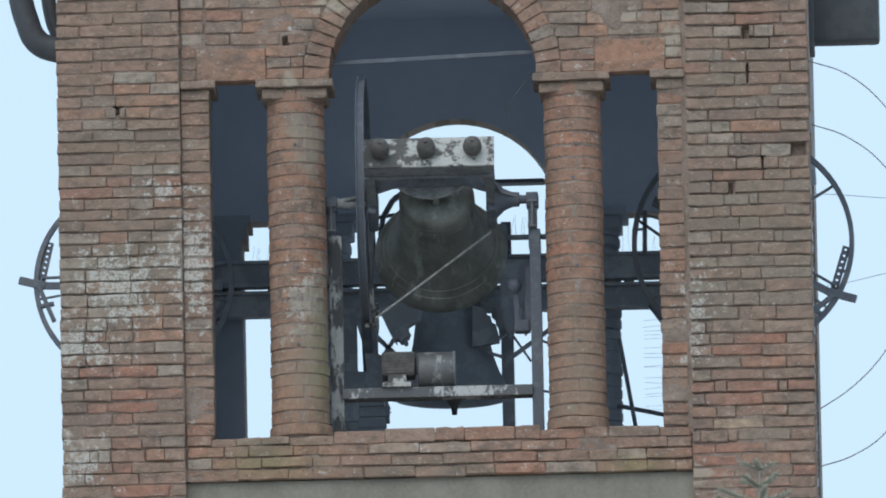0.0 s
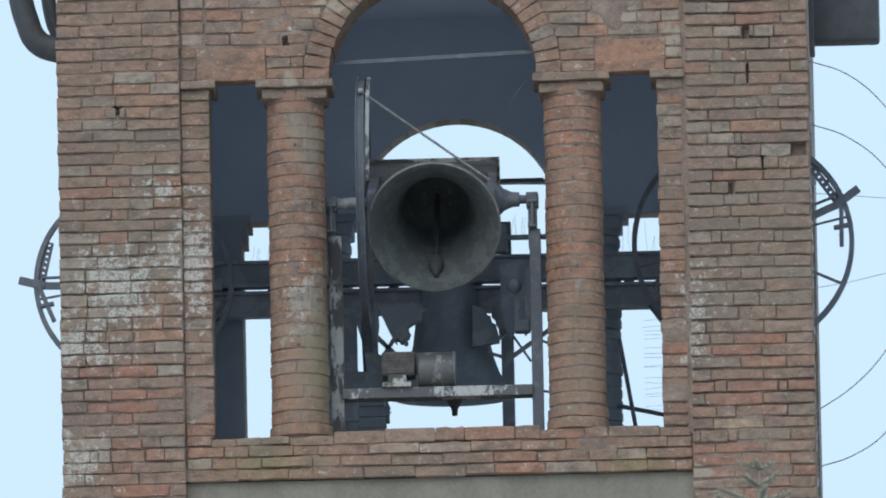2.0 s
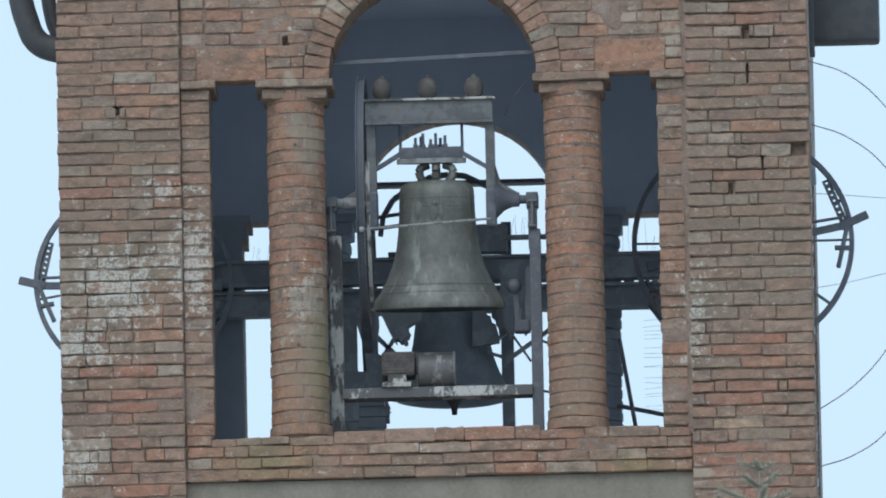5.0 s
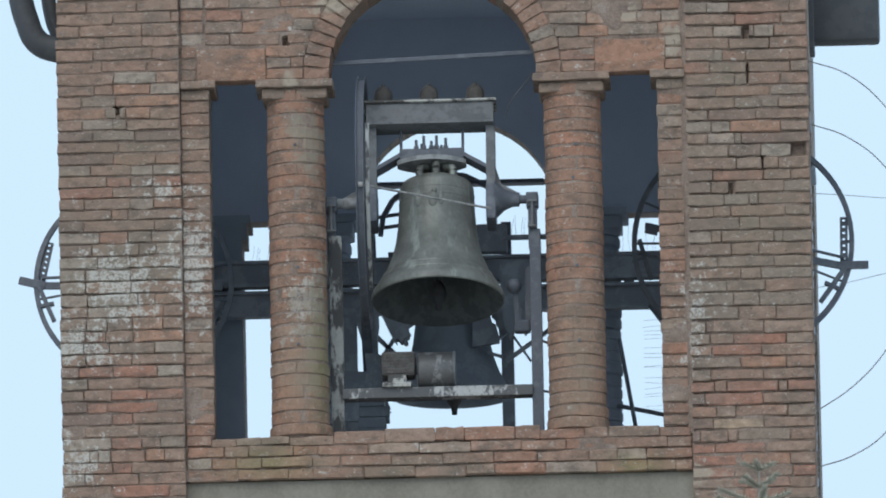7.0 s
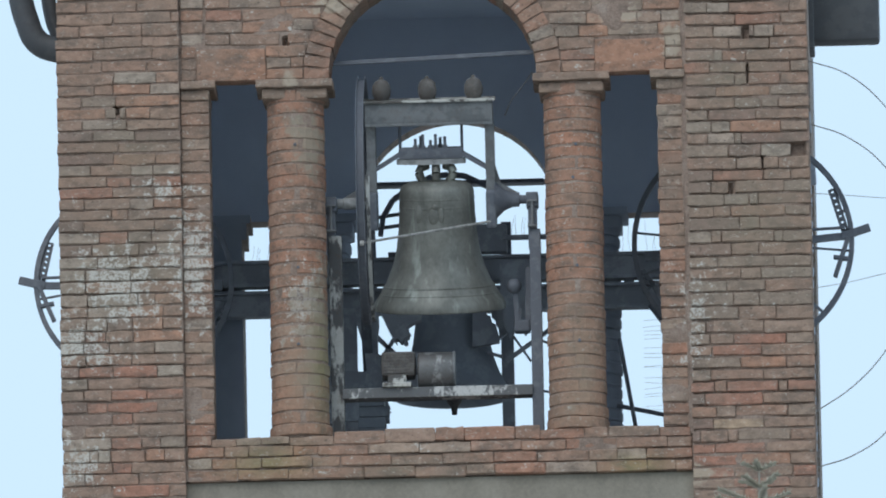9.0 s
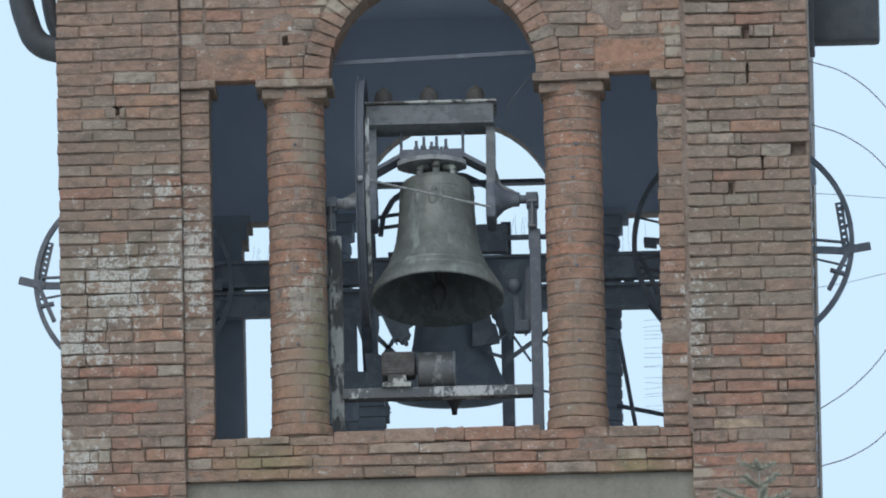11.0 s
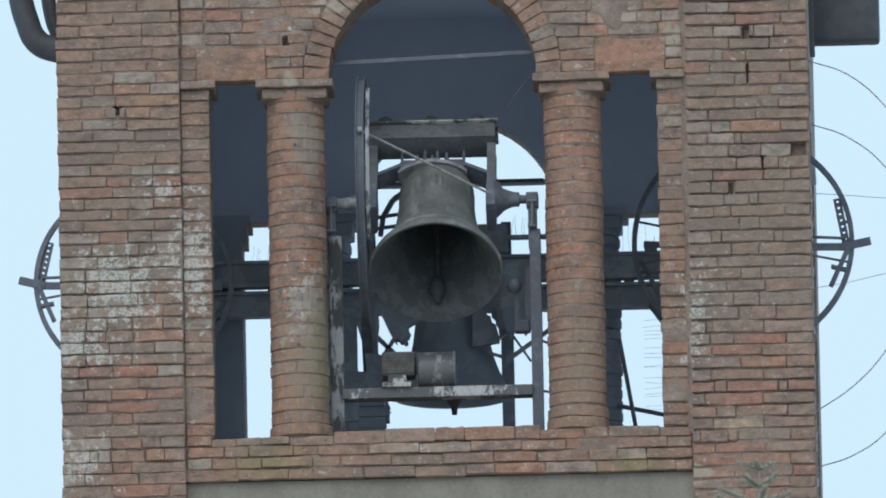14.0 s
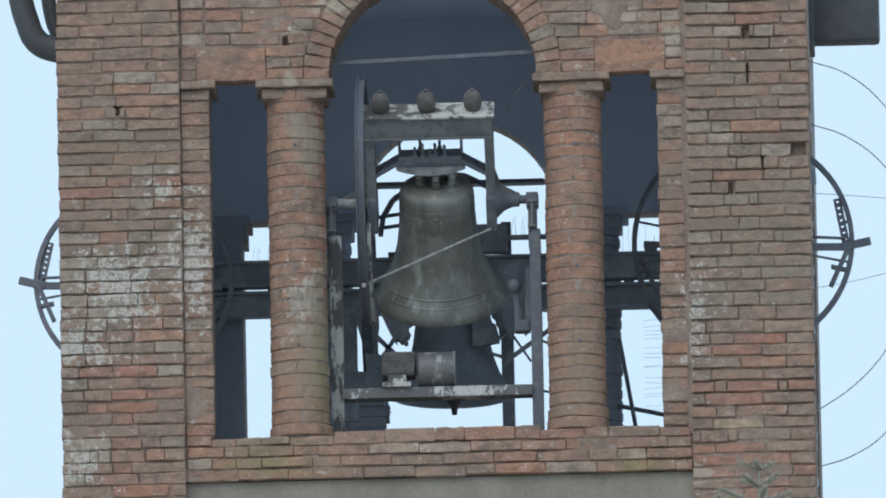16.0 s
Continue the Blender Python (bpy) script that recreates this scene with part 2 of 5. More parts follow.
CLAPPER_IRON = metal_material("dark_clapper_iron", (0.034, 0.035, 0.037), (0.05, 0.05, 0.052), 0.52, 14, 0.7, 0.0, 0.12)
BRONZE = bronze_material()
# inside of the swinging bell: a darker colour than its outer face
BRONZE_INSIDE = metal_material("dark_inner_bronze", (0.06, 0.066, 0.066), (0.085, 0.094, 0.090), 0.52, 8, 0.8, 0.0, 0.1)
# far bell and footing: haze painted in as a pale bluish grey
FAR_HAZE = metal_material("far_haze_grey", (0.25, 0.275, 0.305), (0.30, 0.325, 0.355), 0.52, 6, 0.75, 0.0, 0.05)
CABLE = metal_material("weathered_cable", (0.22, 0.22, 0.21), (0.36, 0.35, 0.33), 0.5, 30, 0.7)
DARK_WIRE = metal_material("dark_wire", (0.10, 0.105, 0.115), (0.15, 0.155, 0.165), 0.5, 30, 0.7)
SHEET = metal_material("dark_sheet_metal", (0.062, 0.066, 0.072), (0.078, 0.081, 0.085), 0.55, 6, 0.55, 0.0, 0.08)
# far beams and stand: dark steel lightened in its colour to imitate haze
HAZE_STEEL = metal_material("haze_grey_steel", (0.26, 0.275, 0.30), (0.34, 0.355, 0.38), 0.52, 6, 0.7, 0.0, 0.1)
# boards set pale so that the unseen floor throws light up into the belfry
BOUNCE_BOARDS = plain_material("pale_bounce_boards", (0.30, 0.315, 0.33), (0.42, 0.43, 0.44), 5, 0.9)
# ground out of view, its pale colour added to brighten undersides from below
BOUNCE_GROUND = plain_material("pale_bounce_ground", (0.34, 0.32, 0.29), (0.48, 0.46, 0.43), 0.15, 0.95)
BARK = plain_material("conifer_bark", (0.28, 0.26, 0.22), (0.40, 0.37, 0.32), 20, 0.9)
NEEDLES = plain_material("pale_dry_needles", (0.44, 0.42, 0.34), (0.60, 0.57, 0.48), 25, 0.8)
# belfry inside: bluish veil put into the colours, a dim one and a pale one
HAZE_DIM = plain_material("dim_haze_plaster", (0.31, 0.345, 0.40), (0.37, 0.405, 0.46), 4, 0.95)
HAZE_PLASTER = plain_material("pale_haze_plaster", (0.545, 0.61, 0.715), (0.60, 0.665, 0.765), 3, 0.95)


# ---- mesh helpers ----
def to_mesh(name, bm, material, smooth=False):
    me = bpy.data.meshes.new(name)
    bmesh.ops.recalc_face_normals(bm, faces=bm.faces)
    bm.to_mesh(me)
    bm.free()
    me.materials.append(material)
    if smooth:
        me.polygons.foreach_set("use_smooth", [True] * len(me.polygons))
        me.set_sharp_from_angle(angle=radians(38))
    return me


def part(name, bm, material, parent, label="", smooth=False):
    ob = new(name, to_mesh(name, bm, material, smooth))
    ob.parent = parent
    if label:
        tagged(ob, label)
    return ob


def thing(name, place, label, category, group="", kind=""):
    ob = new(name)
    ob.empty_display_size = 0.1
    ob.location = place
    return tagged(ob, label, category, group, kind)


def setting(name, bm, material, label, category):
    return tagged(new(name, to_mesh(name, bm, material)), label, category, "", "structure")


def box(bm, x0, x1, y0, y1, z0, z1, bevel=0.0, m=None):
    r = bmesh.ops.create_cube(bm, size=1.0)
    vs = r["verts"]
    mat = Matrix.Translation(((x0 + x1) / 2, (y0 + y1) / 2, (z0 + z1) / 2)) @ Matrix.Diagonal((x1 - x0, y1 - y0, z1 - z0, 1))
    bmesh.ops.transform(bm, matrix=(m @ mat if m else mat), verts=vs)
    if bevel:
        es = list({e for v in vs for e in v.link_edges})
        bmesh.ops.bevel(bm, geom=es, offset=bevel, segments=2, profile=0.6, affect="EDGES")
    return bm


def rod(bm, a, b, r, seg=12, r2=None):
    a, b = Vector(a), Vector(b)
    m = Matrix.Translation((a + b) / 2) @ (b - a).to_track_quat("Z", "Y").to_matrix().to_4x4()
    bmesh.ops.create_cone(bm, cap_ends=True, segments=seg, radius1=r, radius2=r if r2 is None else r2, depth=(b - a).length, matrix=m)
    return bm


def bar(bm, a, b, w, t, side=(0, 1, 0), bevel=0.003):
    """A flat bar from a to b: w across (in the plane normal to side), t thick along side."""
    a, b, s = Vector(a), Vector(b), Vector(side).normalized()
    d = (b - a).normalized()
    s = (s - d * s.dot(d)).normalized()
    c = d.cross(s)
    m = Matrix(((*[c[0], s[0], d[0]], (a[0] + b[0]) / 2), (*[c[1], s[1], d[1]], (a[1] + b[1]) / 2), (*[c[2], s[2], d[2]], (a[2] + b[2]) / 2), (0, 0, 0, 1)))
    h = (b - a).length / 2
    return box(bm, -w / 2, w / 2, -t / 2, t / 2, -h, h, bevel, m)


def lathe(bm, profile, seg=48, m=None, a0=0.0, a1=360.0):
    """Turns (radius, height) pairs round z."""
    full = a1 - a0 >= 360
    rings = []
    for i in range(seg if full else seg + 1):
        a = radians(a0 + (a1 - a0) * i / seg)
        rings.append([bm.verts.new((r * math.cos(a), r * math.sin(a), z)) for r, z in profile])
    n = len(rings)
    for i in range(n if full else n - 1):
        p, q = rings[i], rings[(i + 1) % n]
        for j in range(len(profile) - 1):
            bm.faces.new((p[j], q[j], q[j + 1], p[j + 1]))
    if m:
        bmesh.ops.transform(bm, matrix=m, verts=[v for r in rings for v in r])
    return bm


def tube(name, points, r, material, label, category, group="", cyclic=False, parent=None):
    cu = bpy.data.curves.new(name, "CURVE")
    cu.dimensions, cu.bevel_depth, cu.bevel_resolution, cu.resolution_u, cu.use_fill_caps = "3D", r, 3, 8, True
    sp = cu.splines.new("BEZIER")
    sp.bezier_points.add(len(points) - 1)
    for b, p in zip(sp.bezier_points, points):
        b.co, b.handle_left_type, b.handle_right_type = p, "AUTO", "AUTO"
    cu.materials.append(material)
    ob = new(name, cu)
    if parent:
        ob.parent = parent
        return ob
    return tagged(ob, label, category, group)


B = bmesh.new

# ---- plan of the tower, metres ----
HALF, DEPTH, THICK = 2.222, 4.45, 0.42
Z_SILL, Z_PARAPET, Z_SPRING, Z_TOP = 24.115, 23.845, 26.25, 27.45
R_ARCH, X_COL, R_COL, X_JAMB, X_PIER = 0.614, 0.819, 0.172, 1.321, 1.495
BAY = 0.045
COURSE = 0.0718
COLUMN_COURSE = 0.0743


def arch_block(bm, x0, x1, z_spring, z_top, radius, y0, y1, seg=28, relief=None):
    """The masonry over the arch, from x0 to x1, cut by a half circle; relief (x, height) raises its underside beyond x."""
    side = [(x0, z_spring + relief[1]), (-relief[0], z_spring + relief[1]), (-relief[0] + 0.001, z_spring)] if relief else [(x0, z_spring)]
    pts = side + [(-radius, z_spring)]
    pts += [(-radius * math.cos(math.pi * i / seg), z_spring + radius * math.sin(math.pi * i / seg)) for i in range(1, seg)]
    pts += [(radius, z_spring)] + [(-x, z) for x, z in reversed(side)]
    for (xa, za), (xb, zb) in zip(pts, pts[1:]):
        if xb - xa < 1e-6:
            continue
        lo = [(xa, y0, za), (xb, y0, zb), (xb, y1, zb), (xa, y1, za)]
        v = [bm.verts.new(p) for p in lo] + [bm.verts.new((p[0], p[1], z_top)) for p in lo]
        bm.faces.new((v[0], v[1], v[2], v[3]))
        bm.faces.new((v[4], v[5], v[6], v[7]))
        bm.faces.new((v[0], v[1], v[5], v[4]))
        bm.faces.new((v[2], v[3], v[7], v[6]))
    bmesh.ops.remove_doubles(bm, verts=bm.verts, dist=1e-5)
    return bm


# ---- ground, shaft, belfry floor and ceiling ----
g = B()
bmesh.ops.create_grid(g, x_segments=20, y_segments=20, size=3000)
setting("ground", g, BOUNCE_GROUND, "wide unseen ground round the tower, pale to bounce light up", "ground")
s = B()
for x0, x1, y0, y1 in ((-HALF, HALF, 0, THICK), (-HALF, HALF, DEPTH - THICK, DEPTH), (-HALF, -HALF + THICK, THICK, DEPTH - THICK), (HALF - THICK, HALF, THICK, DEPTH - THICK)):
    box(s, x0, x1, y0 + 0.012, y1, 0.0, 23.45)
setting("wall_shaft", s, FAR_BRICK, "plain brick shaft of the bell tower", "wall")
f = B()
box(f, -HALF + THICK, HALF - THICK, THICK, DEPTH - THICK, 23.6, 23.8)
setting("floor", f, BOUNCE_BOARDS, "unseen plank floor of the belfry, pale grey to bounce light up", "floor")
c = B()
box(c, -HALF, HALF, 0.012, DEPTH, Z_TOP, Z_TOP + 0.2)
# the pale bluish colour stands in for haze before the dark ceiling
setting("ceiling", c, HAZE_PLASTER, "ceiling over the belfry, veiling haze put into its pale colour", "ceiling")


def plain_wall(name, label, m):
    """A belfry wall like the front one, seen only from inside or edge-on."""
    bm = B()
    far = name == "wall_back"
    spring, jamb, radius = (Z_SPRING - 0.04, X_JAMB - 0.012, R_ARCH - 0.004) if far else (Z_SPRING, X_JAMB, R_ARCH)
    for sgn in (-1, 1):
        a, b = sorted((sgn * jamb, sgn * (HALF - (0.03 if far else THICK))))
        box(bm, a, b, -THICK, 0, 23.45, spring)
        box(bm, *sorted((sgn * jamb, sgn * (jamb - 0.03))), -THICK + 0.01, -0.01, spring - 0.15, spring - 0.05)
        box(bm, *sorted((sgn * jamb, sgn * (jamb - 0.055))), -THICK + 0.005, -0.005, spring - 0.05, spring)
    box(bm, -jamb, jamb, -THICK, 0, 23.45, Z_SILL)
    h = HALF - 0.03 if far else HALF - THICK
    arch_block(bm, -h, h, spring, Z_TOP, radius, -0.19 if far else -THICK, 0)
    bmesh.ops.transform(bm, matrix=m, verts=bm.verts)
    ob = setting(name, bm, FAR_BRICK, label, "wall")
    ob.data.materials.append(HAZE_PLASTER)
    ob.data.materials.append(HAZE_DIM)
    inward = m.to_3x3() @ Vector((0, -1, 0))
    # inward faces: haze tint, painted darker below the springing for the deeper shade
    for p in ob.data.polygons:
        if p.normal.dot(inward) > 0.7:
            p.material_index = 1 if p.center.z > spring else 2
    return ob


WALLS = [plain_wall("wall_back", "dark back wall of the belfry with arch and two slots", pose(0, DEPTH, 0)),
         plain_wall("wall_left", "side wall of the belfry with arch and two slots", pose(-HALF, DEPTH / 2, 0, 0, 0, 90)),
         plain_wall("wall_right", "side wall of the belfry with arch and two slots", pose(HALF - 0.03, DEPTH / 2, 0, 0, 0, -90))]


def drum_mesh(seed):
    """One course of a round brick column as a half-round brick."""
    rnd = random.Random(seed)
    bm = B()
    seg, h, gap = 12, COLUMN_COURSE - 0.003, 0.7
    rr = R_COL * (1 + rnd.uniform(-0.004, 0.006))
    rows = []
    for i in range(seg + 1):
        a = radians(gap + (180 - 2 * gap) * i / seg)
        edge = 0.004 if i in (0, seg) else 0.0
        r = rr - edge + rnd.uniform(-0.003, 0.003)
        prof = [(0.05, 0.0), (r - 0.004, rnd.uniform(0, 0.005)), (r, 0.007), (r + rnd.uniform(-0.002, 0.002), h - 0.007), (r - 0.004, h - rnd.uniform(0, 0.005)), (0.05, h)]
        rows.append([bm.verts.new((q * math.cos(a), q * math.sin(a), z)) for q, z in prof])
    for p, q in zip(rows, rows[1:]):
        for j in range(5):
            bm.faces.new((p[j], q[j], q[j + 1], p[j + 1]))
    bm.faces.new(rows[0])
    bm.faces.new(rows[-1])
    return bm


def capital(parent, w_top, w_low, y0, y1, x0=None, x1=None):
    """Two moulded courses under the springing; square on columns, x0..x1 on jambs."""
    for nm, w, za, zb, bev in (("abacus", w_top, Z_SPRING - 0.047, Z_SPRING - 0.001, 0.006), ("moulding", w_low, Z_SPRING - 0.112, Z_SPRING - 0.049, 0.016)):
        bm = B()
        if x0 is None:
            box(bm, -w / 2, w / 2, y0 - (w - w_low) / 2 - 0.02, y1, za, zb, bev)
        else:
            d = (w - w_low) / 2
            a, b = (x0 + 0.006, x1 + d) if x0 < 0 else (x0 - d, x1 - 0.006)
            box(bm, a, b, y0 - d - 0.012, y1, za, zb, bev)
        bmesh.ops.subdivide_edges(bm, edges=[e for e in bm.edges if e.calc_length() > 0.03], cuts=7, use_grid_fill=True)
        off = parent.location.x * 3.0
        for v in bm.verts:
            q = v.co + Vector((off, 0, 0))
            v.co += noise.noise_vector(q * 9) * 0.005 + noise.noise_vector(q * 30) * 0.0035
        part(nm, bm, CAPITAL, parent, "worn moulded terracotta course")


def back_column(x, m):
    t = thing("column", (0, 0, 0), "round column at the opening's edge, haze put into its colour", "column", "belfry columns")
    t.matrix_world = m @ Matrix.Translation((x, 0, 0))
    bm = B()
    z, k = Z_SILL, 0
    while z < Z_SPRING - 0.12:
        rnd = random.Random(k)
        r = R_COL * rnd.uniform(0.98, 1.03)
        lathe(bm, [(0.0, z), (r - 0.006, z), (r, z + 0.01), (r, z + COURSE - 0.02), (r - 0.006, z + COURSE - 0.008), (r - 0.012, z + COURSE)], 20)
        z += COURSE
        k += 1
    # shaft and capital carry the dim haze tint in their colour
    part("shaft", bm, HAZE_DIM, t)
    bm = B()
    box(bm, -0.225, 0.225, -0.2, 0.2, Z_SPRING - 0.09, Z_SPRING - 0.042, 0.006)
    part("abacus", bm, HAZE_DIM, t)
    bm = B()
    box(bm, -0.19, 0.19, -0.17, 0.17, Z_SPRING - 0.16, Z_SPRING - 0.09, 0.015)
    part("moulding", bm, HAZE_DIM, t)
    return t


for place in (pose(0, DEPTH - 0.21, 0), pose(-HALF + 0.21, DEPTH / 2, 0, 0, 0, 90), pose(HALF - 0.21, DEPTH / 2, 0, 0, 0, -90)):
    for sx in (-X_COL, X_COL):
        back_column(sx, place)

# ---- front wall: mortar cores that carry the bricks ----
# gaps where bricks have dropped out: x, z, half width, half height
HOLES = [(2.151, 25.747, 0.042, 0.037), (1.862, 26.442, 0.016, 0.05), (-1.863, 26.095, 0.012, 0.034),
         (1.749, 25.526, 0.013, 0.030), (1.939, 25.668, 0.005, 0.036), (1.861, 26.217, 0.005, 0.055), (-0.863, 26.485, 0.011, 0.03)]


def mortar_face(bm, x0, x1, z0, z1, y, keep=lambda x, z: True, wear=1.0, cell=0.016):
    """An eroded sheet of mortar: nearly flush in places, washed out deep in others and where bricks are gone."""
    nx, nz = max(2, round((x1 - x0) / cell)), max(2, round((z1 - z0) / cell))
    rows = []
    for j in range(nz + 1):
        z = z0 + (z1 - z0) * j / nz
        row = []
        for i in range(nx + 1):
            x = x0 + (x1 - x0) * i / nx
            worn = max(0.0, min(1.0, 0.42 + 1.1 * noise.noise((x * 2.4, z * 3.1, 1.7)) + 0.35 * noise.noise((x * 11, z * 14, 5.1))))
            d = (0.0125 if wear > 0.5 else 0.009) + 0.018 * wear * worn * worn
            d -= (0.014 if wear < 0.5 else 0.0085) * max(0.0, min(0.5, noise.noise((x * 3.6, z * 7.5, 12.3)) + 0.35 * noise.noise((x * 9, z * 17, 3.3)))) / 0.5
            if x < -1.4:
                # repointed nearly flush on the upper part of this pier
                k = max(0.0, min(1.0, (z - 25.25) / 0.5))
                d += (0.0085 - d) * 0.75 * k
            for hx, hz, hw, hh in HOLES:
                if abs(x - hx) < hw + 0.006 and abs(z - hz) < hh + 0.002:
                    d = 0.06
            row.append(bm.verts.new((x, y + d, z)))
        rows.append(row)
    for j in range(nz):
        for i in range(nx):
            if keep(x0 + (x1 - x0) * (i + 0.5) / nx, z0 + (z1 - z0) * (j + 0.5) / nz):
                bm.faces.new((rows[j][i], rows[j][i + 1], rows[j + 1][i + 1], rows[j + 1][i]))
    return bm


def core(name, label, x0, x1, z0, z1, y, za=None, zb=None, wear=1.0):
    bm = B()
    box(bm, x0, x1, y + 0.1, THICK, z0, z1)
    mortar_face(bm, x0, x1, za or z0, zb or z1, y, wear=wear)
    return setting(name, bm, MORTAR, label, "wall")


PIER_L = core("wall_front_left_pier", "left pier of weathered red brick with white lichen", -HALF + 0.01, -X_PIER, 23.45, Z_TOP, 0.0, 23.45, 26.95)
PIER_R = core("wall_front_right_pier", "right pier of weathered red and brown brick", X_PIER, HALF - 0.004, 23.45, Z_TOP, 0.0, 23.45, 26.95)
JAMB_L = core("wall_front_left_jamb", "brick jamb beside the slot, spotted with lichen", -X_PIER, -X_JAMB - 0.006, Z_SILL, Z_SPRING, BAY, None, None, 0.25)
JAMB_R = core("wall_front_right_jamb", "brick jamb beside the slot", X_JAMB + 0.006, X_PIER, Z_SILL, Z_SPRING, BAY, None, None, 0.25)
PARAPET = core("wall_front_parapet", "low brick parapet with uneven top course", -X_PIER, X_PIER, Z_PARAPET + 0.004, Z_SILL - 0.012, BAY - 0.012)
b1 = B()
arch_block(b1, -X_PIER, X_PIER, Z_SPRING, Z_TOP, R_ARCH + 0.006, BAY + 0.1, THICK, relief=(X_COL + 0.14, 0.19))
mortar_face(b1, -X_PIER, X_PIER, Z_SPRING, 26.95, BAY, lambda x, z: x * x + (z - Z_SPRING) ** 2 > (R_ARCH + 0.012) ** 2, 0.4)
SPANDREL = setting("wall_front_spandrel", b1, MORTAR, "brick spandrel with round arch over the bell", "wall")
# mortar smeared into the corner between jamb and right pier
fil = B()
fr = random.Random(31)
levels = 70
ring = []
for i in range(levels + 1):
    z = Z_SILL - 0.05 + (26.9 - Z_SILL + 0.05) * i / levels
    w = 0.032 + 0.014 * noise.noise((0.3, z * 3.0, 2.0)) + fr.uniform(-0.003, 0.003)
    ring.append([fil.verts.new(p) for p in ((X_PIER - w, BAY + 0.012, z), (X_PIER - 0.4 * w, BAY * 0.45 + fr.uniform(-0.003, 0.003), z), (X_PIER + 0.3 * w, 0.005 + fr.uniform(-0.002, 0.003), z), (X_PIER + 0.3 * w, BAY + 0.012, z))])
for p, q in zip(ring, ring[1:]):
    for k in range(4):
        fil.faces.new((p[k], p[(k + 1) % 4], q[(k + 1) % 4], q[k]))
fil.faces.new(ring[0]), fil.faces.new(ring[-1])
setting("trim_mortar_fillet", fil, MORTAR, "rough mortar smeared into the wall's inner corner", "mortar")
b1 = B()
box(b1, -X_PIER, X_PIER, BAY + 0.03, THICK, 23.45, Z_PARAPET)
setting("wall_front_panel", b1, PLASTER, "grey rendered panel below the parapet", "wall")

# ---- front columns and capitals ----
DRUMS = [to_mesh("brick", drum_mesh(i), BRICK_COLUMN) for i in range(10)]


def front_column(x, seed):
    rnd = random.Random(seed)
    t = thing("column", (x, BAY + 0.165, 0), "round brick column with worn joints and small holes", "column", "belfry columns")
    fill = B()
    lathe(fill, [(0.0, Z_SILL - 0.01), (R_COL - 0.0055, Z_SILL - 0.01), (R_COL - 0.0055, Z_SPRING - 0.05), (0, Z_SPRING - 0.05)], 32)
    part("core", fill, MORTAR, t, "recessed lime mortar")
    z, k = Z_SILL, 0
    while z < Z_SPRING - 0.125:
        grow = 1.09 if k == 0 else (1.05 if k == 1 and x > 0 else 1.0)
        # half-rounds laid in turn: a joint in front, then a joint at each side
        turn = (90 if k % 2 else 180) + rnd.uniform(-9, 9)
        for q in range(2):
            ob = new("brick", rnd.choice(DRUMS))
            ob.parent = t
            gr = grow * rnd.uniform(0.994, 1.006)
            ob.matrix_basis = pose(rnd.uniform(-0.002, 0.002), rnd.uniform(-0.002, 0.002), z + rnd.uniform(-0.003, 0.003), rnd.uniform(-0.8, 0.8), rnd.uniform(-0.8, 0.8), turn + 180 * q) @ Matrix.Diagonal((gr, gr, rnd.uniform(0.90, 1.04), 1))
        z += COLUMN_COURSE
        k += 1
    for ax, az in (((0.0, 25.86), (0.005, 25.12), (0.0, 24.66)) if x < 0 else ((0.02, 25.82), (0.0, 25.62), (0.015, 25.09), (0.02, 24.64))):
        bm = B()
        rod(bm, (ax, -R_COL - 0.006, az), (ax, -R_COL + 0.05, az), 0.009, 10)
        part("anchor_stub", bm, STEEL, t, "small dark iron stub")
    capital(t, 0.455, 0.385, -0.165 + 0.02, 0.2)
    return t


front_column(-X_COL, 3)
front_column(X_COL, 8)
for parent, x0, x1, lbl in ((JAMB_L, -X_PIER, -X_JAMB, "l"), (JAMB_R, X_JAMB, X_PIER, "r")):
    t = thing("impost", (0, 0, 0), "worn moulded terracotta impost on the brick jamb", "impost", "imposts")
    capital(t, 0.07, 0.0, BAY, THICK - 0.02, x0, x1)
for sx in (-1.19, 1.17):
    bm = B()
    box(bm, sx - 0.205, sx + 0.205, BAY - 0.008, BAY + 0.13, Z_SPRING, Z_SPRING + 0.195, 0.008)
    bmesh.ops.subdivide_edges(bm, edges=[e for e in bm.edges if e.calc_length() > 0.05], cuts=8, use_grid_fill=True)
    for v in bm.verts:
        v.co += noise.noise_vector(v.co * 6) * 0.006 + noise.noise_vector(v.co * 26) * 0.003
    ob = tagged(new("lintel", to_mesh("lintel", bm, TERRACOTTA)), "smooth orange terracotta lintel over the slot", "lintel", "lintels")

# ---- the swinging bell in the front opening ----
PIVOT = (-0.024, 0.350, 25.554)
BELL = thing("swinging_bell", PIVOT, "grey-green bronze bell swinging under a counterweighted steel yoke", "bell")
bm = B()
lathe(bm, [(0.0, 0.125), (0.09, 0.125), (0.165, 0.118), (0.205, 0.098), (0.220, 0.068), (0.222, 0.03), (0.224, -0.06), (0.232, -0.17), (0.247, -0.28), (0.270, -0.37),
           (0.308, -0.465), (0.348, -0.535), (0.381, -0.583), (0.394, -0.613), (0.392, -0.636), (0.385, -0.642)], 64, pose(0.027, 0, 0))
body = part("bell_body", bm, BRONZE, BELL, "cast bronze bell with pale run-off streaks", True)
bm = B()
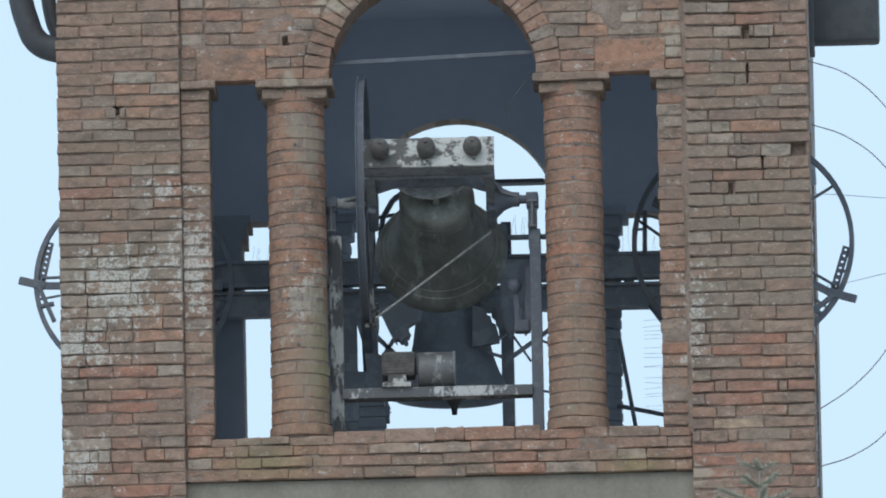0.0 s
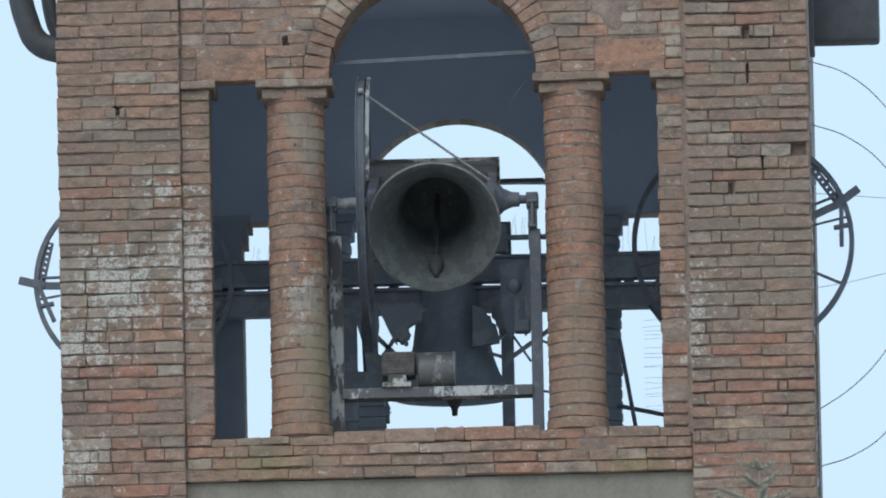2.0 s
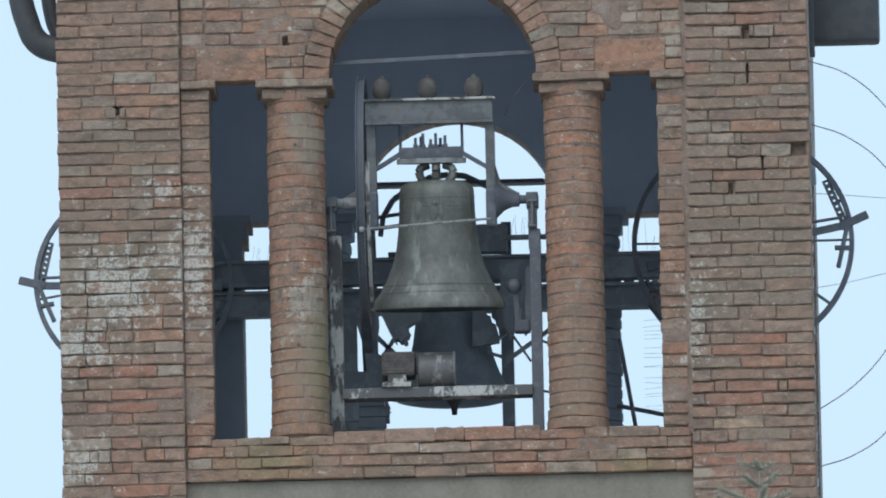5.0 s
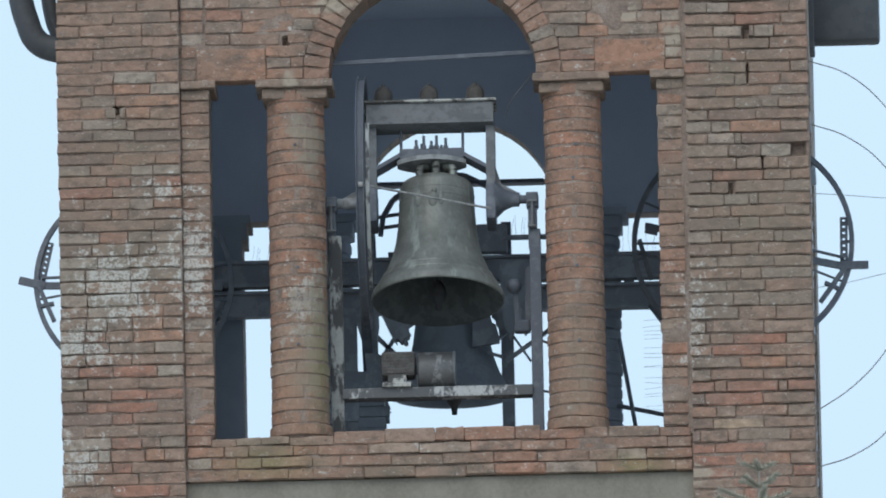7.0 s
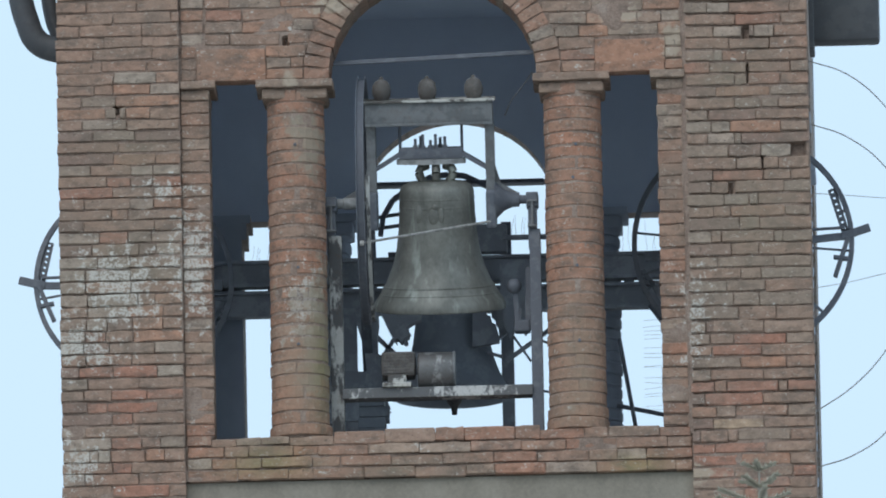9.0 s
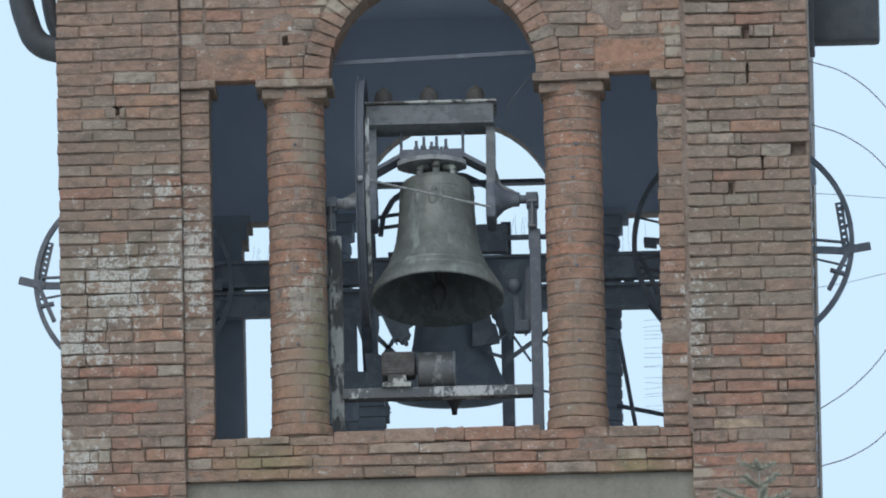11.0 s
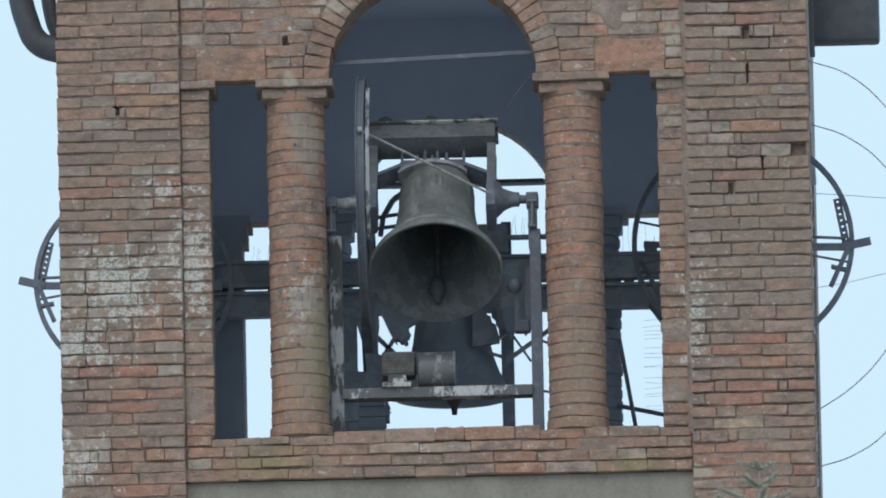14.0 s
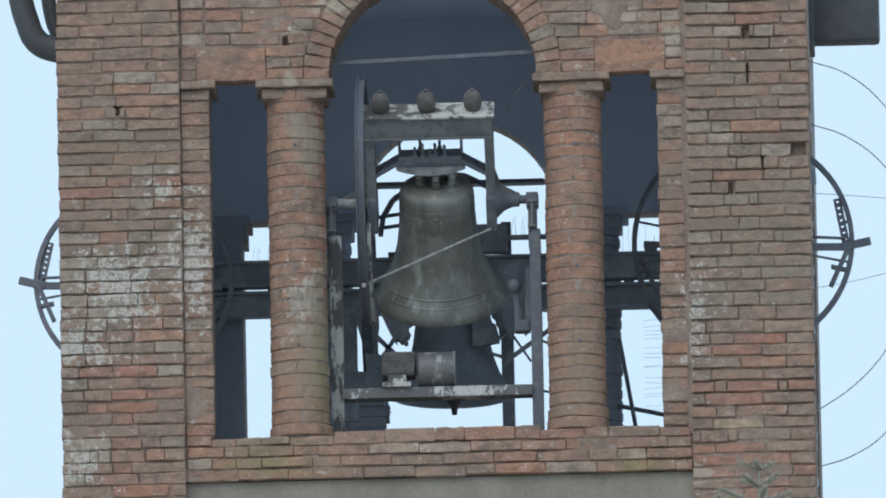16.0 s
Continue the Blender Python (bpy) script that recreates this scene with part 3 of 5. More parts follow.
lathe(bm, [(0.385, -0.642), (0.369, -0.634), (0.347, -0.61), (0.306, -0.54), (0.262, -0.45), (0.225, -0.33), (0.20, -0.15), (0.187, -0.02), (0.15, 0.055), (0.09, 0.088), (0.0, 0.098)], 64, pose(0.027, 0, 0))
part("inner_face", bm, BRONZE_INSIDE, body, "dark inner face of the bell", True)
for zz, rr in ((-0.545, 0.3555), (-0.50, 0.3305), (0.02, 0.2235), (-0.03, 0.2245)):
    bm = B()
    lathe(bm, [(rr - 0.004, zz - 0.008), (rr + 0.0004, zz - 0.004), (rr + 0.0004, zz + 0.004), (rr - 0.006, zz + 0.008)], 64, pose(0.027, 0, 0))
    part("moulding_ring", bm, BRONZE, body, "", True)
for xx, zz, wx, wz in ((-0.075, -0.06, 0.022, 0.055), (0.012, -0.075, 0.030, 0.05), (0.058, -0.07, 0.018, 0.045), (0.02, -0.02, 0.016, 0.018)):
    bm = B()
    bmesh.ops.create_uvsphere(bm, u_segments=12, v_segments=8, radius=1.0, matrix=Matrix.Translation((xx, -math.sqrt(0.226 ** 2 - (xx - 0.027) ** 2), zz)) @ Matrix.Diagonal((wx, 0.008, wz, 1)))
    part("relief", bm, BRONZE, body, "plain worn relief", True)
for i in range(6):
    a = radians(60 * i + 90)
    bm = B()
    pts = [(0.055, 0.10), (0.085, 0.14), (0.095, 0.175), (0.08, 0.205), (0.045, 0.215)]
    for (ra, za), (rb, zb) in zip(pts, pts[1:]):
        rod(bm, (0.027 + 1.25 * ra * math.cos(a), ra * math.sin(a), za), (0.027 + 1.25 * rb * math.cos(a), rb * math.sin(a), zb), 0.024, 10)
    part("crown_loop", bm, BRONZE, BELL, "", True)
bm = B()
rod(bm, (0, 0, 0.02), (0, 0, -0.58), 0.017, 12)
lathe(bm, [(0.0, -0.55), (0.02, -0.56), (0.042, -0.60), (0.048, -0.64), (0.036, -0.68), (0.02, -0.70), (0.018, -0.73), (0, -0.735)], 20)
CLAPPER = part("clapper", bm, CLAPPER_IRON, BELL, "dark iron clapper", True)
CLAPPER.location = (0.027, 0, 0.08)
# yoke: top beam with three cast weights
bm = B()
box(bm, -0.383, 0.372, -0.098, 0.058, 0.458, 0.595, 0.006)
box(bm, -0.383, 0.372, -0.112, -0.098, 0.458, 0.474, 0.003)
part("beam", bm, STEEL_GREY, BELL, "grey painted steel channel beam", True)
bm = B()
box(bm, -0.392, 0.388, -0.118, 0.078, 0.596, 0.611, 0.004)
part("beam_plate", bm, STEEL_TOP, BELL, "top plate with peeling white paint")
for xx in (-0.283, -0.012, 0.262):
    bm = B()
    lathe(bm, [(0.0, 0.600), (0.040, 0.601), (0.052, 0.625), (0.056, 0.655), (0.051, 0.688), (0.036, 0.712), (0.014, 0.722), (0.0, 0.723)], 24, pose(xx, -0.02, 0.01))
    weight = part("counterweight", bm, CAST_IRON, BELL, "rusty egg-shaped iron counterweight", True)
    bm = B()
    lathe(bm, [(0.0, 0.719), (0.014, 0.720), (0.011, 0.737), (0.0, 0.739)], 12, pose(xx, -0.02, 0.01))
    part("nut", bm, CAST_IRON, weight, "", True)
# side hangers and trunnions
for sgn, xa in ((-1, -0.352), (1, 0.350)):
    bm = B()
    box(bm, xa - 0.027, xa + 0.027, -0.06, -0.045, 0.0, 0.46, 0.003)
    box(bm, xa - 0.027, xa + 0.027, 0.045, 0.06, 0.0, 0.46, 0.003)
    box(bm, xa - 0.006, xa + 0.006, -0.045, 0.045, 0.0, 0.46, 0.002)
    part("hanger", bm, STEEL_GREY, BELL, "grey steel side hanger")
    bm = B()
    box(bm, xa - 0.03, xa + 0.03, -0.11, 0.11, -0.16, 0.07, 0.02)
    part("side_cheek", bm, STEEL, BELL, "dark cast side plate")
    bm = B()
    e = 0.555 if sgn > 0 else 0.60
    xs = sorted((xa + sgn * 0.03, sgn * (e - 0.12)))
    m = pose(xa + sgn * 0.02, 0, 0, 0, 90 * sgn, 0)
    lathe(bm, [(0.0, 0.0), (0.036, 0.0), (0.036, 0.15), (0.030, 0.155), (0.030, e - abs(xa) - 0.02), (0.0, e - abs(xa) - 0.02)] if sgn < 0 else [(0.0, 0.0), (0.115, 0.0), (0.10, 0.02), (0.066, 0.055), (0.046, 0.10), (0.042, 0.145), (0.026, 0.148), (0.026, e - abs(xa) - 0.02), (0.0, e - abs(xa) - 0.02)], 24, m)
    part("trunnion", bm, SADDLE if sgn < 0 else STEEL, BELL, "pale grey axle stub" if sgn < 0 else "cast trunnion cone", True)
    bm = B()
    v = [(xa, 0.21), (xa + sgn * 0.03, 0.20), (xa + sgn * 0.06, 0.10), (xa + sgn * 0.17, 0.035), (xa, 0.0)]
    vs = [bm.verts.new((x, y, z)) for y in (-0.008, 0.008) for x, z in v]
    n = len(v)
    bm.faces.new(vs[:n]), bm.faces.new(vs[n:])
    for i in range(n):
        bm.faces.new((vs[i], vs[(i + 1) % n], vs[n + (i + 1) % n], vs[n + i]))
    part("gusset", bm, STEEL_GREY, BELL, "triangular steel web")
    bm = B()
    bar(bm, (xa, 0, 0.185), (sgn * 0.175, 0, 0.290), 0.024, 0.11, (0, 1, 0))
    part("stay", bm, STEEL, BELL, "broad sloping steel strap")
    bm = B()
    rod(bm, (sgn * 0.183 + 0.002, 0, 0.29), (sgn * 0.183 + 0.002, 0, 0.46), 0.009, 10)
    part("tie_rod", bm, STEEL, BELL)
# headstock plate that grips the crown
bm = B()
box(bm, -0.19, 0.19, -0.055, 0.055, 0.256, 0.322, 0.008)
headstock = part("headstock", bm, STEEL, BELL, "dark steel headstock block", True)
bm = B()
rim_pts = [(0.205 * math.cos(radians(a)), (0.03 if abs(math.cos(radians(a))) > 0.99 else 0.035 + 0.085 * math.sin(radians(abs(a))) ** 2) * (1 if a > 0 else -1)) for a in (4, 25, 45, 65, 90, 115, 135, 155, 176, -176, -155, -135, -115, -90, -65, -45, -25, -4)]
low, top = [bm.verts.new((x, y, 0.226)) for x, y in rim_pts], [bm.verts.new((x, y, 0.255)) for x, y in rim_pts]
bm.faces.new(low), bm.faces.new(top)
for i in range(len(rim_pts)):
    k = (i + 1) % len(rim_pts)
    bm.faces.new((low[i], low[k], top[k], top[i]))
part("saddle", bm, SADDLE, headstock, "pale grey cast saddle plate")
for xx, yy, hh in ((-0.09, -0.04, 0.06), (-0.045, -0.045, 0.085), (0.0, -0.045, 0.05), (0.03, -0.045, 0.085), (0.085, -0.04, 0.07), (-0.06, 0.045, 0.07), (0.055, 0.045, 0.06)):
    bm = B()
    rod(bm, (xx, yy, 0.31), (xx, yy, 0.318 + hh), 0.009, 8)
    rod(bm, (xx, yy, 0.318), (xx, yy, 0.338), 0.017, 6)
    part("bolt", bm, STEEL, headstock)
# rope wheel beside the bell
XW = -0.402
bm = B()
lathe(bm, [(0.715, -0.024), (0.752, -0.024), (0.752, -0.019), (0.728, -0.017), (0.728, 0.017), (0.752, 0.019), (0.752, 0.024), (0.715, 0.024), (0.715, -0.024)], 72, pose(XW, 0, 0, 0, 90, 0))
rim = part("wheel_rim", bm, STEEL, BELL, "grooved dark steel rope wheel", True)
for i in range(6):
    a = radians(60 * i + 20)
    bm = B()
    bar(bm, (XW, 0.05 * math.cos(a), 0.05 * math.sin(a)), (XW, 0.72 * math.cos(a), 0.72 * math.sin(a)), 0.045, 0.012, (1, 0, 0))
    part("spoke", bm, STEEL, rim)
bm = B()
rod(bm, (-0.40, -0.7275, -0.182), (0.345, -0.15, -0.115), 0.0075, 8)
rod(bm, (-0.41, -0.7275, -0.182), (-0.385, -0.7275, -0.182), 0.016, 8)
part("brace_rod", bm, CABLE, BELL, "thin pale brace rod across the bell")
bm = B()
lathe(bm, [(0.70, 0.0), (0.745, 0.0), (0.745, 0.022), (0.735, 0.022), (0.735, 0.008), (0.70, 0.008), (0.70, 0.0)], 24, pose(-0.366, 0, 0, 0, 90, 0) @ pose(0, 0, 0, 0, 0, 180), 73, 156)
part("rim_segment", bm, STEEL_POST, BELL, "curved rope guide with flaked paint", True)

# ---- front bell frame between the columns ----
FY = 0.35
FRAME = thing("bell_stand", (0, 0, 0), "steel bell stand with flaked paint behind the parapet", "stand")


def i_post(x, y, z0, z1, w, parent, mat, label):
    bm = B()
    box(bm, x - w / 2, x + w / 2, y - 0.05, y - 0.038, z0, z1, 0.003)
    box(bm, x - w / 2, x + w / 2, y + 0.038, y + 0.05, z0, z1, 0.003)
    box(bm, x - 0.006, x + 0.006, y - 0.038, y + 0.038, z0, z1)
    return part("post", bm, mat, parent, label)


XL, XR = -0.603, 0.580
ZF = 23.8
i_post(XL, FY, ZF, 25.352, 0.078, FRAME, STEEL_POST, "steel post with flaked pale paint")
i_post(XR, FY, ZF, 25.366, 0.066, FRAME, STEEL, "dark grey painted steel post")
for xx, sg in ((XL - 0.02, -1), (XR - 0.012, 1)):
    bm = B()
    box(bm, xx - 0.036, xx + 0.036, FY - 0.06, FY + 0.06, PIVOT[2] - 0.055, PIVOT[2] + 0.035, 0.012)
    part("bearing", bm, STEEL, FRAME, "dark bearing block")
    bm = B()
    rod(bm, (xx, FY - 0.075, PIVOT[2] - 0.17), (xx, FY - 0.075, PIVOT[2] - 0.02), 0.009, 10)
    box(bm, xx - 0.028, xx + 0.028, FY - 0.085, FY - 0.05, PIVOT[2] - 0.03, PIVOT[2] - 0.018, 0.002)
    box(bm, xx - 0.028, xx + 0.028, FY - 0.085, FY - 0.05, PIVOT[2] - 0.18, PIVOT[2] - 0.168, 0.002)
    part("clamp_bolt", bm, STEEL_GREY, FRAME, "grey threaded clamp bolt")
    bm = B()
    box(bm, xx - 0.026, xx + 0.026, FY - 0.045, FY + 0.05, PIVOT[2] - 0.30, PIVOT[2] - 0.04, 0.006)
    part("post_head", bm, STEEL, FRAME, "dark steel post head")
bm = B()
za, zb = 24.366, 24.427
box(bm, XL + 0.03, XR - 0.03, FY - 0.08, FY - 0.068, za, zb, 0.003)
box(bm, XL + 0.03, XR - 0.03, FY - 0.068, FY + 0.05, zb - 0.012, zb, 0.002)
box(bm, XL + 0.03, XR - 0.03, FY - 0.068, FY + 0.05, za, za + 0.010, 0.002)
part("crossbar", bm, STEEL_BAR, FRAME, "steel crossbar with peeling white paint")
# motor on the crossbar
MOTOR = thing("bell_motor", (0, 0, 0), "weathered grey electric bell motor with gearbox on the crossbar", "motor")
bm = B()
mx = -0.251
box(bm, mx - 0.09, mx + 0.11, FY - 0.09, FY + 0.09, zb + 0.07, zb + 0.215, 0.02)
gearbox = part("gearbox", bm, CAST_IRON, MOTOR, "brown gearbox housing", True)
for i in range(7):
    bm = B()
    zz = zb + 0.085 + i * 0.018
    box(bm, mx - 0.078, mx + 0.098, FY - 0.0945, FY - 0.085, zz, zz + 0.009, 0.001)
    part("cooling_rib", bm, CAST_IRON, gearbox)
bm = B()
box(bm, mx - 0.085, mx + 0.085, FY - 0.11, FY + 0.09, zb, zb + 0.026, 0.004)
box(bm, mx - 0.052, mx + 0.056, FY - 0.10, FY + 0.08, zb + 0.026, zb + 0.075, 0.006)
part("foot", bm, STEEL_WORN, MOTOR, "pale painted motor foot")
bm = B()
dx0 = -0.127
lathe(bm, [(0.0, 0.0), (0.098, 0.0), (0.107, 0.008), (0.107, 0.198), (0.102, 0.208), (0.0, 0.208)], 40, pose(dx0, FY, zb + 0.112, 0, 90, 0))
drum = part("drum", bm, DRUM, MOTOR, "cylindrical motor drum with flaked paint", True)
bm = B()
lathe(bm, [(0.0, 0.207), (0.112, 0.207), (0.112, 0.222), (0.0, 0.222)], 40, pose(dx0, FY, zb + 0.112, 0, 90, 0))
part("end_cap", bm, STEEL_GREY, drum, "", True)
bm = B()
rod(bm, (mx + 0.10, FY, zb + 0.115), (dx0 + 0.01, FY, zb + 0.115), 0.03, 14)
part("shaft", bm, STEEL, MOTOR)
# striking hammer
HAM = thing("bell_hammer", (0, 0, 0), "grey iron striking hammer beside the bell", "hammer")
hx, hz = 0.448, 25.051
bm = B()
lathe(bm, [(0.0, -0.045), (0.025, -0.04), (0.042, -0.02), (0.046, 0.0), (0.042, 0.02), (0.025, 0.04), (0.0, 0.045)], 20, pose(hx, 0.45, hz))
part("head", bm, STEEL, HAM, "", True)
bm = B()
bar(bm, (hx + 0.005, 0.46, hz - 0.03), (hx + 0.015, 0.47, hz - 0.21), 0.03, 0.02)
bar(bm, (hx + 0.028, 0.475, hz - 0.13), (hx + 0.02, 0.475, hz - 0.24), 0.03, 0.02)
part("arm", bm, STEEL, HAM)
bm = B()
box(bm, hx - 0.005, hx + 0.09, 0.46, 0.56, hz - 0.27, hz - 0.20, 0.012)
bar(bm, (hx + 0.085, 0.49, hz - 0.24), (hx + 0.095, 0.49, hz + 0.12), 0.05, 0.04)
part("bracket", bm, STEEL, HAM)
# tie bar across the arch and loose wire
bm = B()
a, b = Vector((-0.589, 0.200, 26.371)), Vector((0.600, 0.200, 26.412))
bar(bm, a, b, 0.026, 0.012, (0, 1, 0))
tagged(new("tie_bar", to_mesh("tie_bar", bm, STEEL)), "dark iron tie bar across the arch", "tie bar")
tube("wire", [(0.585, 0.300, 26.310), (0.526, 0.320, 26.233), (0.456, 0.350, 26.152), (0.413, 0.400, 26.071)], 0.004, DARK_WIRE, "thin loose wire hanging in the arch", "wire")


# ---- side bells: rope wheels that stand out past the tower's sides ----
def side_wheel(hub, R, mirror, label):
    t = thing("rope_pulley", hub, label, "pulley", "side bell pulleys")
    k = -1 if mirror else 1
    bm = B()
    lathe(bm, [(R - 0.030, -0.026), (R, -0.026), (R, -0.020), (R - 0.012, -0.016), (R - 0.012, 0.016), (R, 0.020), (R, 0.026), (R - 0.030, 0.026), (R - 0.030, -0.026)], 80, pose(0, 0, 0, 90, 0, 0))
    ring = part("rim", bm, WHEEL_STEEL, t, "grey steel wheel rim", True)
    for ang, w in ((-9, 0.014), (-46, 0.018), (62, 0.018), (118, 0.018), (170, 0.014), (193, 0.014), (-118, 0.018)):
        a = radians(ang)
        bm = B()
        bar(bm, (k * 0.05 * math.cos(a), 0, 0.05 * math.sin(a)), (k * (R - 0.03) * math.cos(a), 0, (R - 0.03) * math.sin(a)), w, 0.012, (0, 1, 0))
        part("spoke", bm, WHEEL_STEEL, ring)
    for (xa, za), (xb, zb2), w, nm in (((0.0, -0.03), (0.60, -0.012), 0.045, "stop_bar"), ((0.575, -0.015), (0.745, 0.028), 0.048, "stop_arm"), ((0.0, 0.05), (0.60, 0.038), 0.014, "thin_bar"),
                                      ((-0.10, -0.02), (-0.58, -0.03), 0.035, "counter_bar"), ((-0.575, -0.04), (-0.50, -0.04), 0.06, "counter_block"), ((0.615, -0.02), (0.52, -0.25), 0.026, "strut"), ((0.52, -0.132), (0.61, -0.150), 0.022, "strut_link")):
        f = R / 0.65
        bm = B()
        thick = 0.022 + 0.006 * ("stop_bar", "stop_arm", "thin_bar", "counter_bar", "counter_block", "strut", "strut_link").index(nm)
        bar(bm, (k * xa * f, -0.02, za * f), (k * xb * f, -0.02, zb2 * f), w, thick, (0, 1, 0), 0.004)
        part(nm, bm, WHEEL_STEEL, t)
    # perforated plate along the rim
    f = R / 0.65
    pa, pb = Vector((k * 0.54 * f, 0, 0.275 * f)), Vector((k * 0.60 * f, 0, 0.02 * f))
    d = (pb - pa).normalized()
    s = Vector((d.z, 0, -d.x))
    bm = B()
    n, w, hole = 7, 0.046, 0.008
    L = (pb - pa).length
    step = L / n
    for i in range(n):
        u0, u1 = i * step, (i + 1) * step
        um = (u0 + u1) / 2
        spans = [(u0, um - hole, -w / 2, w / 2), (um + hole, u1, -w / 2, w / 2), (um - hole, um + hole, -w / 2, -hole), (um - hole, um + hole, hole, w / 2)]
        for ua, ub, va, vb in spans:
            m = Matrix.Translation(pa) @ Matrix(((d.x, 0, s.x, 0), (0, 1, 0, 0), (d.z, 0, s.z, 0), (0, 0, 0, 1)))
            box(bm, ua, ub, -0.012, 0.012, va, vb, 0, m)
    plate = part("perforated_plate", bm, WHEEL_STEEL, t, "dark perforated steel plate")
    for u in (0.15, 0.55):
        bm = B()
        q = pa + d * (L * u)
        out = Vector((q.x, 0, q.z)).normalized()
        bar(bm, q, out * (R - 0.02), 0.02, 0.012, (0, 1, 0))
        part("plate_link", bm, WHEEL_STEEL, plate)
    # the ladder of the far half: an upright plate, its link and a cross strut
    for (xa, za), (xb, zb2), w, nm in (((-0.612, -0.113), (-0.485, -0.338), 0.028, "ladder_plate"), ((-0.62, -0.255), (-0.545, -0.205), 0.016, "ladder_link"), ((-0.62, -0.185), (-0.43, -0.205), 0.018, "ladder_strut")):
        bm = B()
        bar(bm, (k * xa * R / 0.666, 0.01, za * R / 0.666), (k * xb * R / 0.666, 0.01, zb2 * R / 0.666), w, 0.014, (0, 1, 0))
        part(nm, bm, WHEEL_STEEL, t)
    bm = B()
    rod(bm, (0, THICK - 0.03 - hub[1], 0), (0, DEPTH - THICK + 0.03 - hub[1], 0), 0.035, 16)
    rod(bm, (0, -0.05, 0), (0, 0.05, 0), 0.08, 20)
    part("axle", bm, WHEEL_STEEL, t, "dark steel axle", True)
    return t


HUB = (1.784, 1.850, 25.545)
WHEEL = side_wheel(HUB, 0.666, False, "grey steel rope wheel of the side bell, rocking to and fro")
STILL = side_wheel((-1.901, 2.550, 25.530), 0.603, True, "grey steel rope wheel of another side bell, at rest")

# ---- back of the belfry: beams and the bell in the far opening ----
for z0, z1 in ((25.738, 25.902), (25.556, 25.713)):
    bm = B()
    box(bm, -HALF + THICK, HALF - THICK, 3.90, 4.0, z0, z0 + 0.02, 0.002)
    box(bm, -HALF + THICK, HALF - THICK, 3.90, 4.0, z1 - 0.02, z1, 0.002)
    box(bm, -HALF + THICK, HALF - THICK, 3.94, 3.955, z0 + 0.02, z1 - 0.02)
    tagged(new("steel_beam", to_mesh("steel_beam", bm, HAZE_STEEL)), "grey steel beam across the far side of the belfry", "beam", "far beams")
for xx in (-1.12, -0.97, 1.05):
    bm = B()
    zz = 25.727
    box(bm, xx - 0.03, xx + 0.03, 3.91, 3.99, zz - 0.014, zz + 0.014)
    tagged(new("spacer", to_mesh("spacer", bm, STEEL)), "small dark spacer between the two beams", "spacer", "spacers")

BY = 4.05
BB = (-0.041, 4.050, 25.765)
FAR = thing("far_bell", BB, "dark bronze bell in the far opening, swinging out to rest", "bell")
zl = 25.045 - BB[2]
bm = B()
sc = 0.362 / 0.378
lathe(bm, [(r * sc, zl + (z + 0.632) * sc) for r, z in [(0.0, 0.125), (0.09, 0.125), (0.165, 0.118), (0.205, 0.098), (0.220, 0.068), (0.224, -0.06), (0.232, -0.17), (0.247, -0.28), (0.268, -0.37),
           (0.300, -0.46), (0.336, -0.53), (0.366, -0.575), (0.378, -0.605), (0.376, -0.628), (0.362, -0.632), (0.335, -0.61), (0.30, -0.54), (0.225, -0.33), (0.20, -0.15), (0.17, 0.085), (0.0, 0.095)]], 48)
part("bell_body", bm, FAR_HAZE, FAR, "", True)
bm = B()
rod(bm, (0.01, 0, zl + 0.3), (0.01, 0, zl - 0.03), 0.018, 10)
lathe(bm, [(0, zl + 0.04), (0.04, zl + 0.02), (0.045, zl - 0.02), (0.02, zl - 0.06), (0.016, zl - 0.10), (0, zl - 0.10)], 16, pose(0.01, 0, 0))
part("clapper", bm, CAST_IRON, FAR, "", True)
bm = B()
zt = 26.375 - BB[2]
box(bm, -0.47, 0.58, -0.05, 0.05, zt - 0.013, zt + 0.013, 0.003)
part("yoke_bar", bm, STEEL, FAR)
for sg in (-1, 1):
    bm = B()
    pts = [(sg * (0.42), zt - 0.32), (sg * 0.40, zt - 0.2)] if sg < 0 else []
    pts += [(sg * 0.34, zt - 0.10), (sg * 0.24, zt - 0.03), (sg * 0.10, zt + 0.04), (0.0, zt + 0.05)]
    for (x0, z0), (x1, z1) in zip(pts, pts[1:]):
        bar(bm, (x0, -0.04, z0), (x1, -0.04, z1), 0.03, 0.05, (0, 1, 0), 0.002)
    part("arched_strap", bm, STEEL, FAR)
    bm = B()
    box(bm, sg * 0.345 - 0.03, sg * 0.345 + 0.03, -0.043, 0.043, zt - 0.9, zt - (0.25 if sg > 0 else 0.42), 0.004)
    part("hanger", bm, STEEL, FAR)
    for zz in ((zt - 0.19, zt - 0.26) if sg < 0 else ()):
        bm = B()
        bar(bm, (sg * 0.22, 0, zz + 0.02), (sg * 0.47, 0, zz - 0.01), 0.02, 0.03)
        part("lug", bm, STEEL, FAR)
bm = B()
lathe(bm, [(0.60, -0.03), (0.66, -0.03), (0.66, 0.03), (0.60, 0.03), (0.60, -0.03)], 56, pose(-0.498, 0, -0.05, 0, 90, 0))
far_rim = part("wheel_rim", bm, STEEL, FAR, "dark steel rope wheel", True)
for i in range(4):
    a = radians(45 * i + 10)
    bm = B()
    bar(bm, (-0.498, -0.6 * math.cos(a), -0.05 - 0.6 * math.sin(a)), (-0.498, 0.6 * math.cos(a), -0.05 + 0.6 * math.sin(a)), 0.03, 0.012, (1, 0, 0))
    part("spoke", bm, STEEL, far_rim)
bm = B()
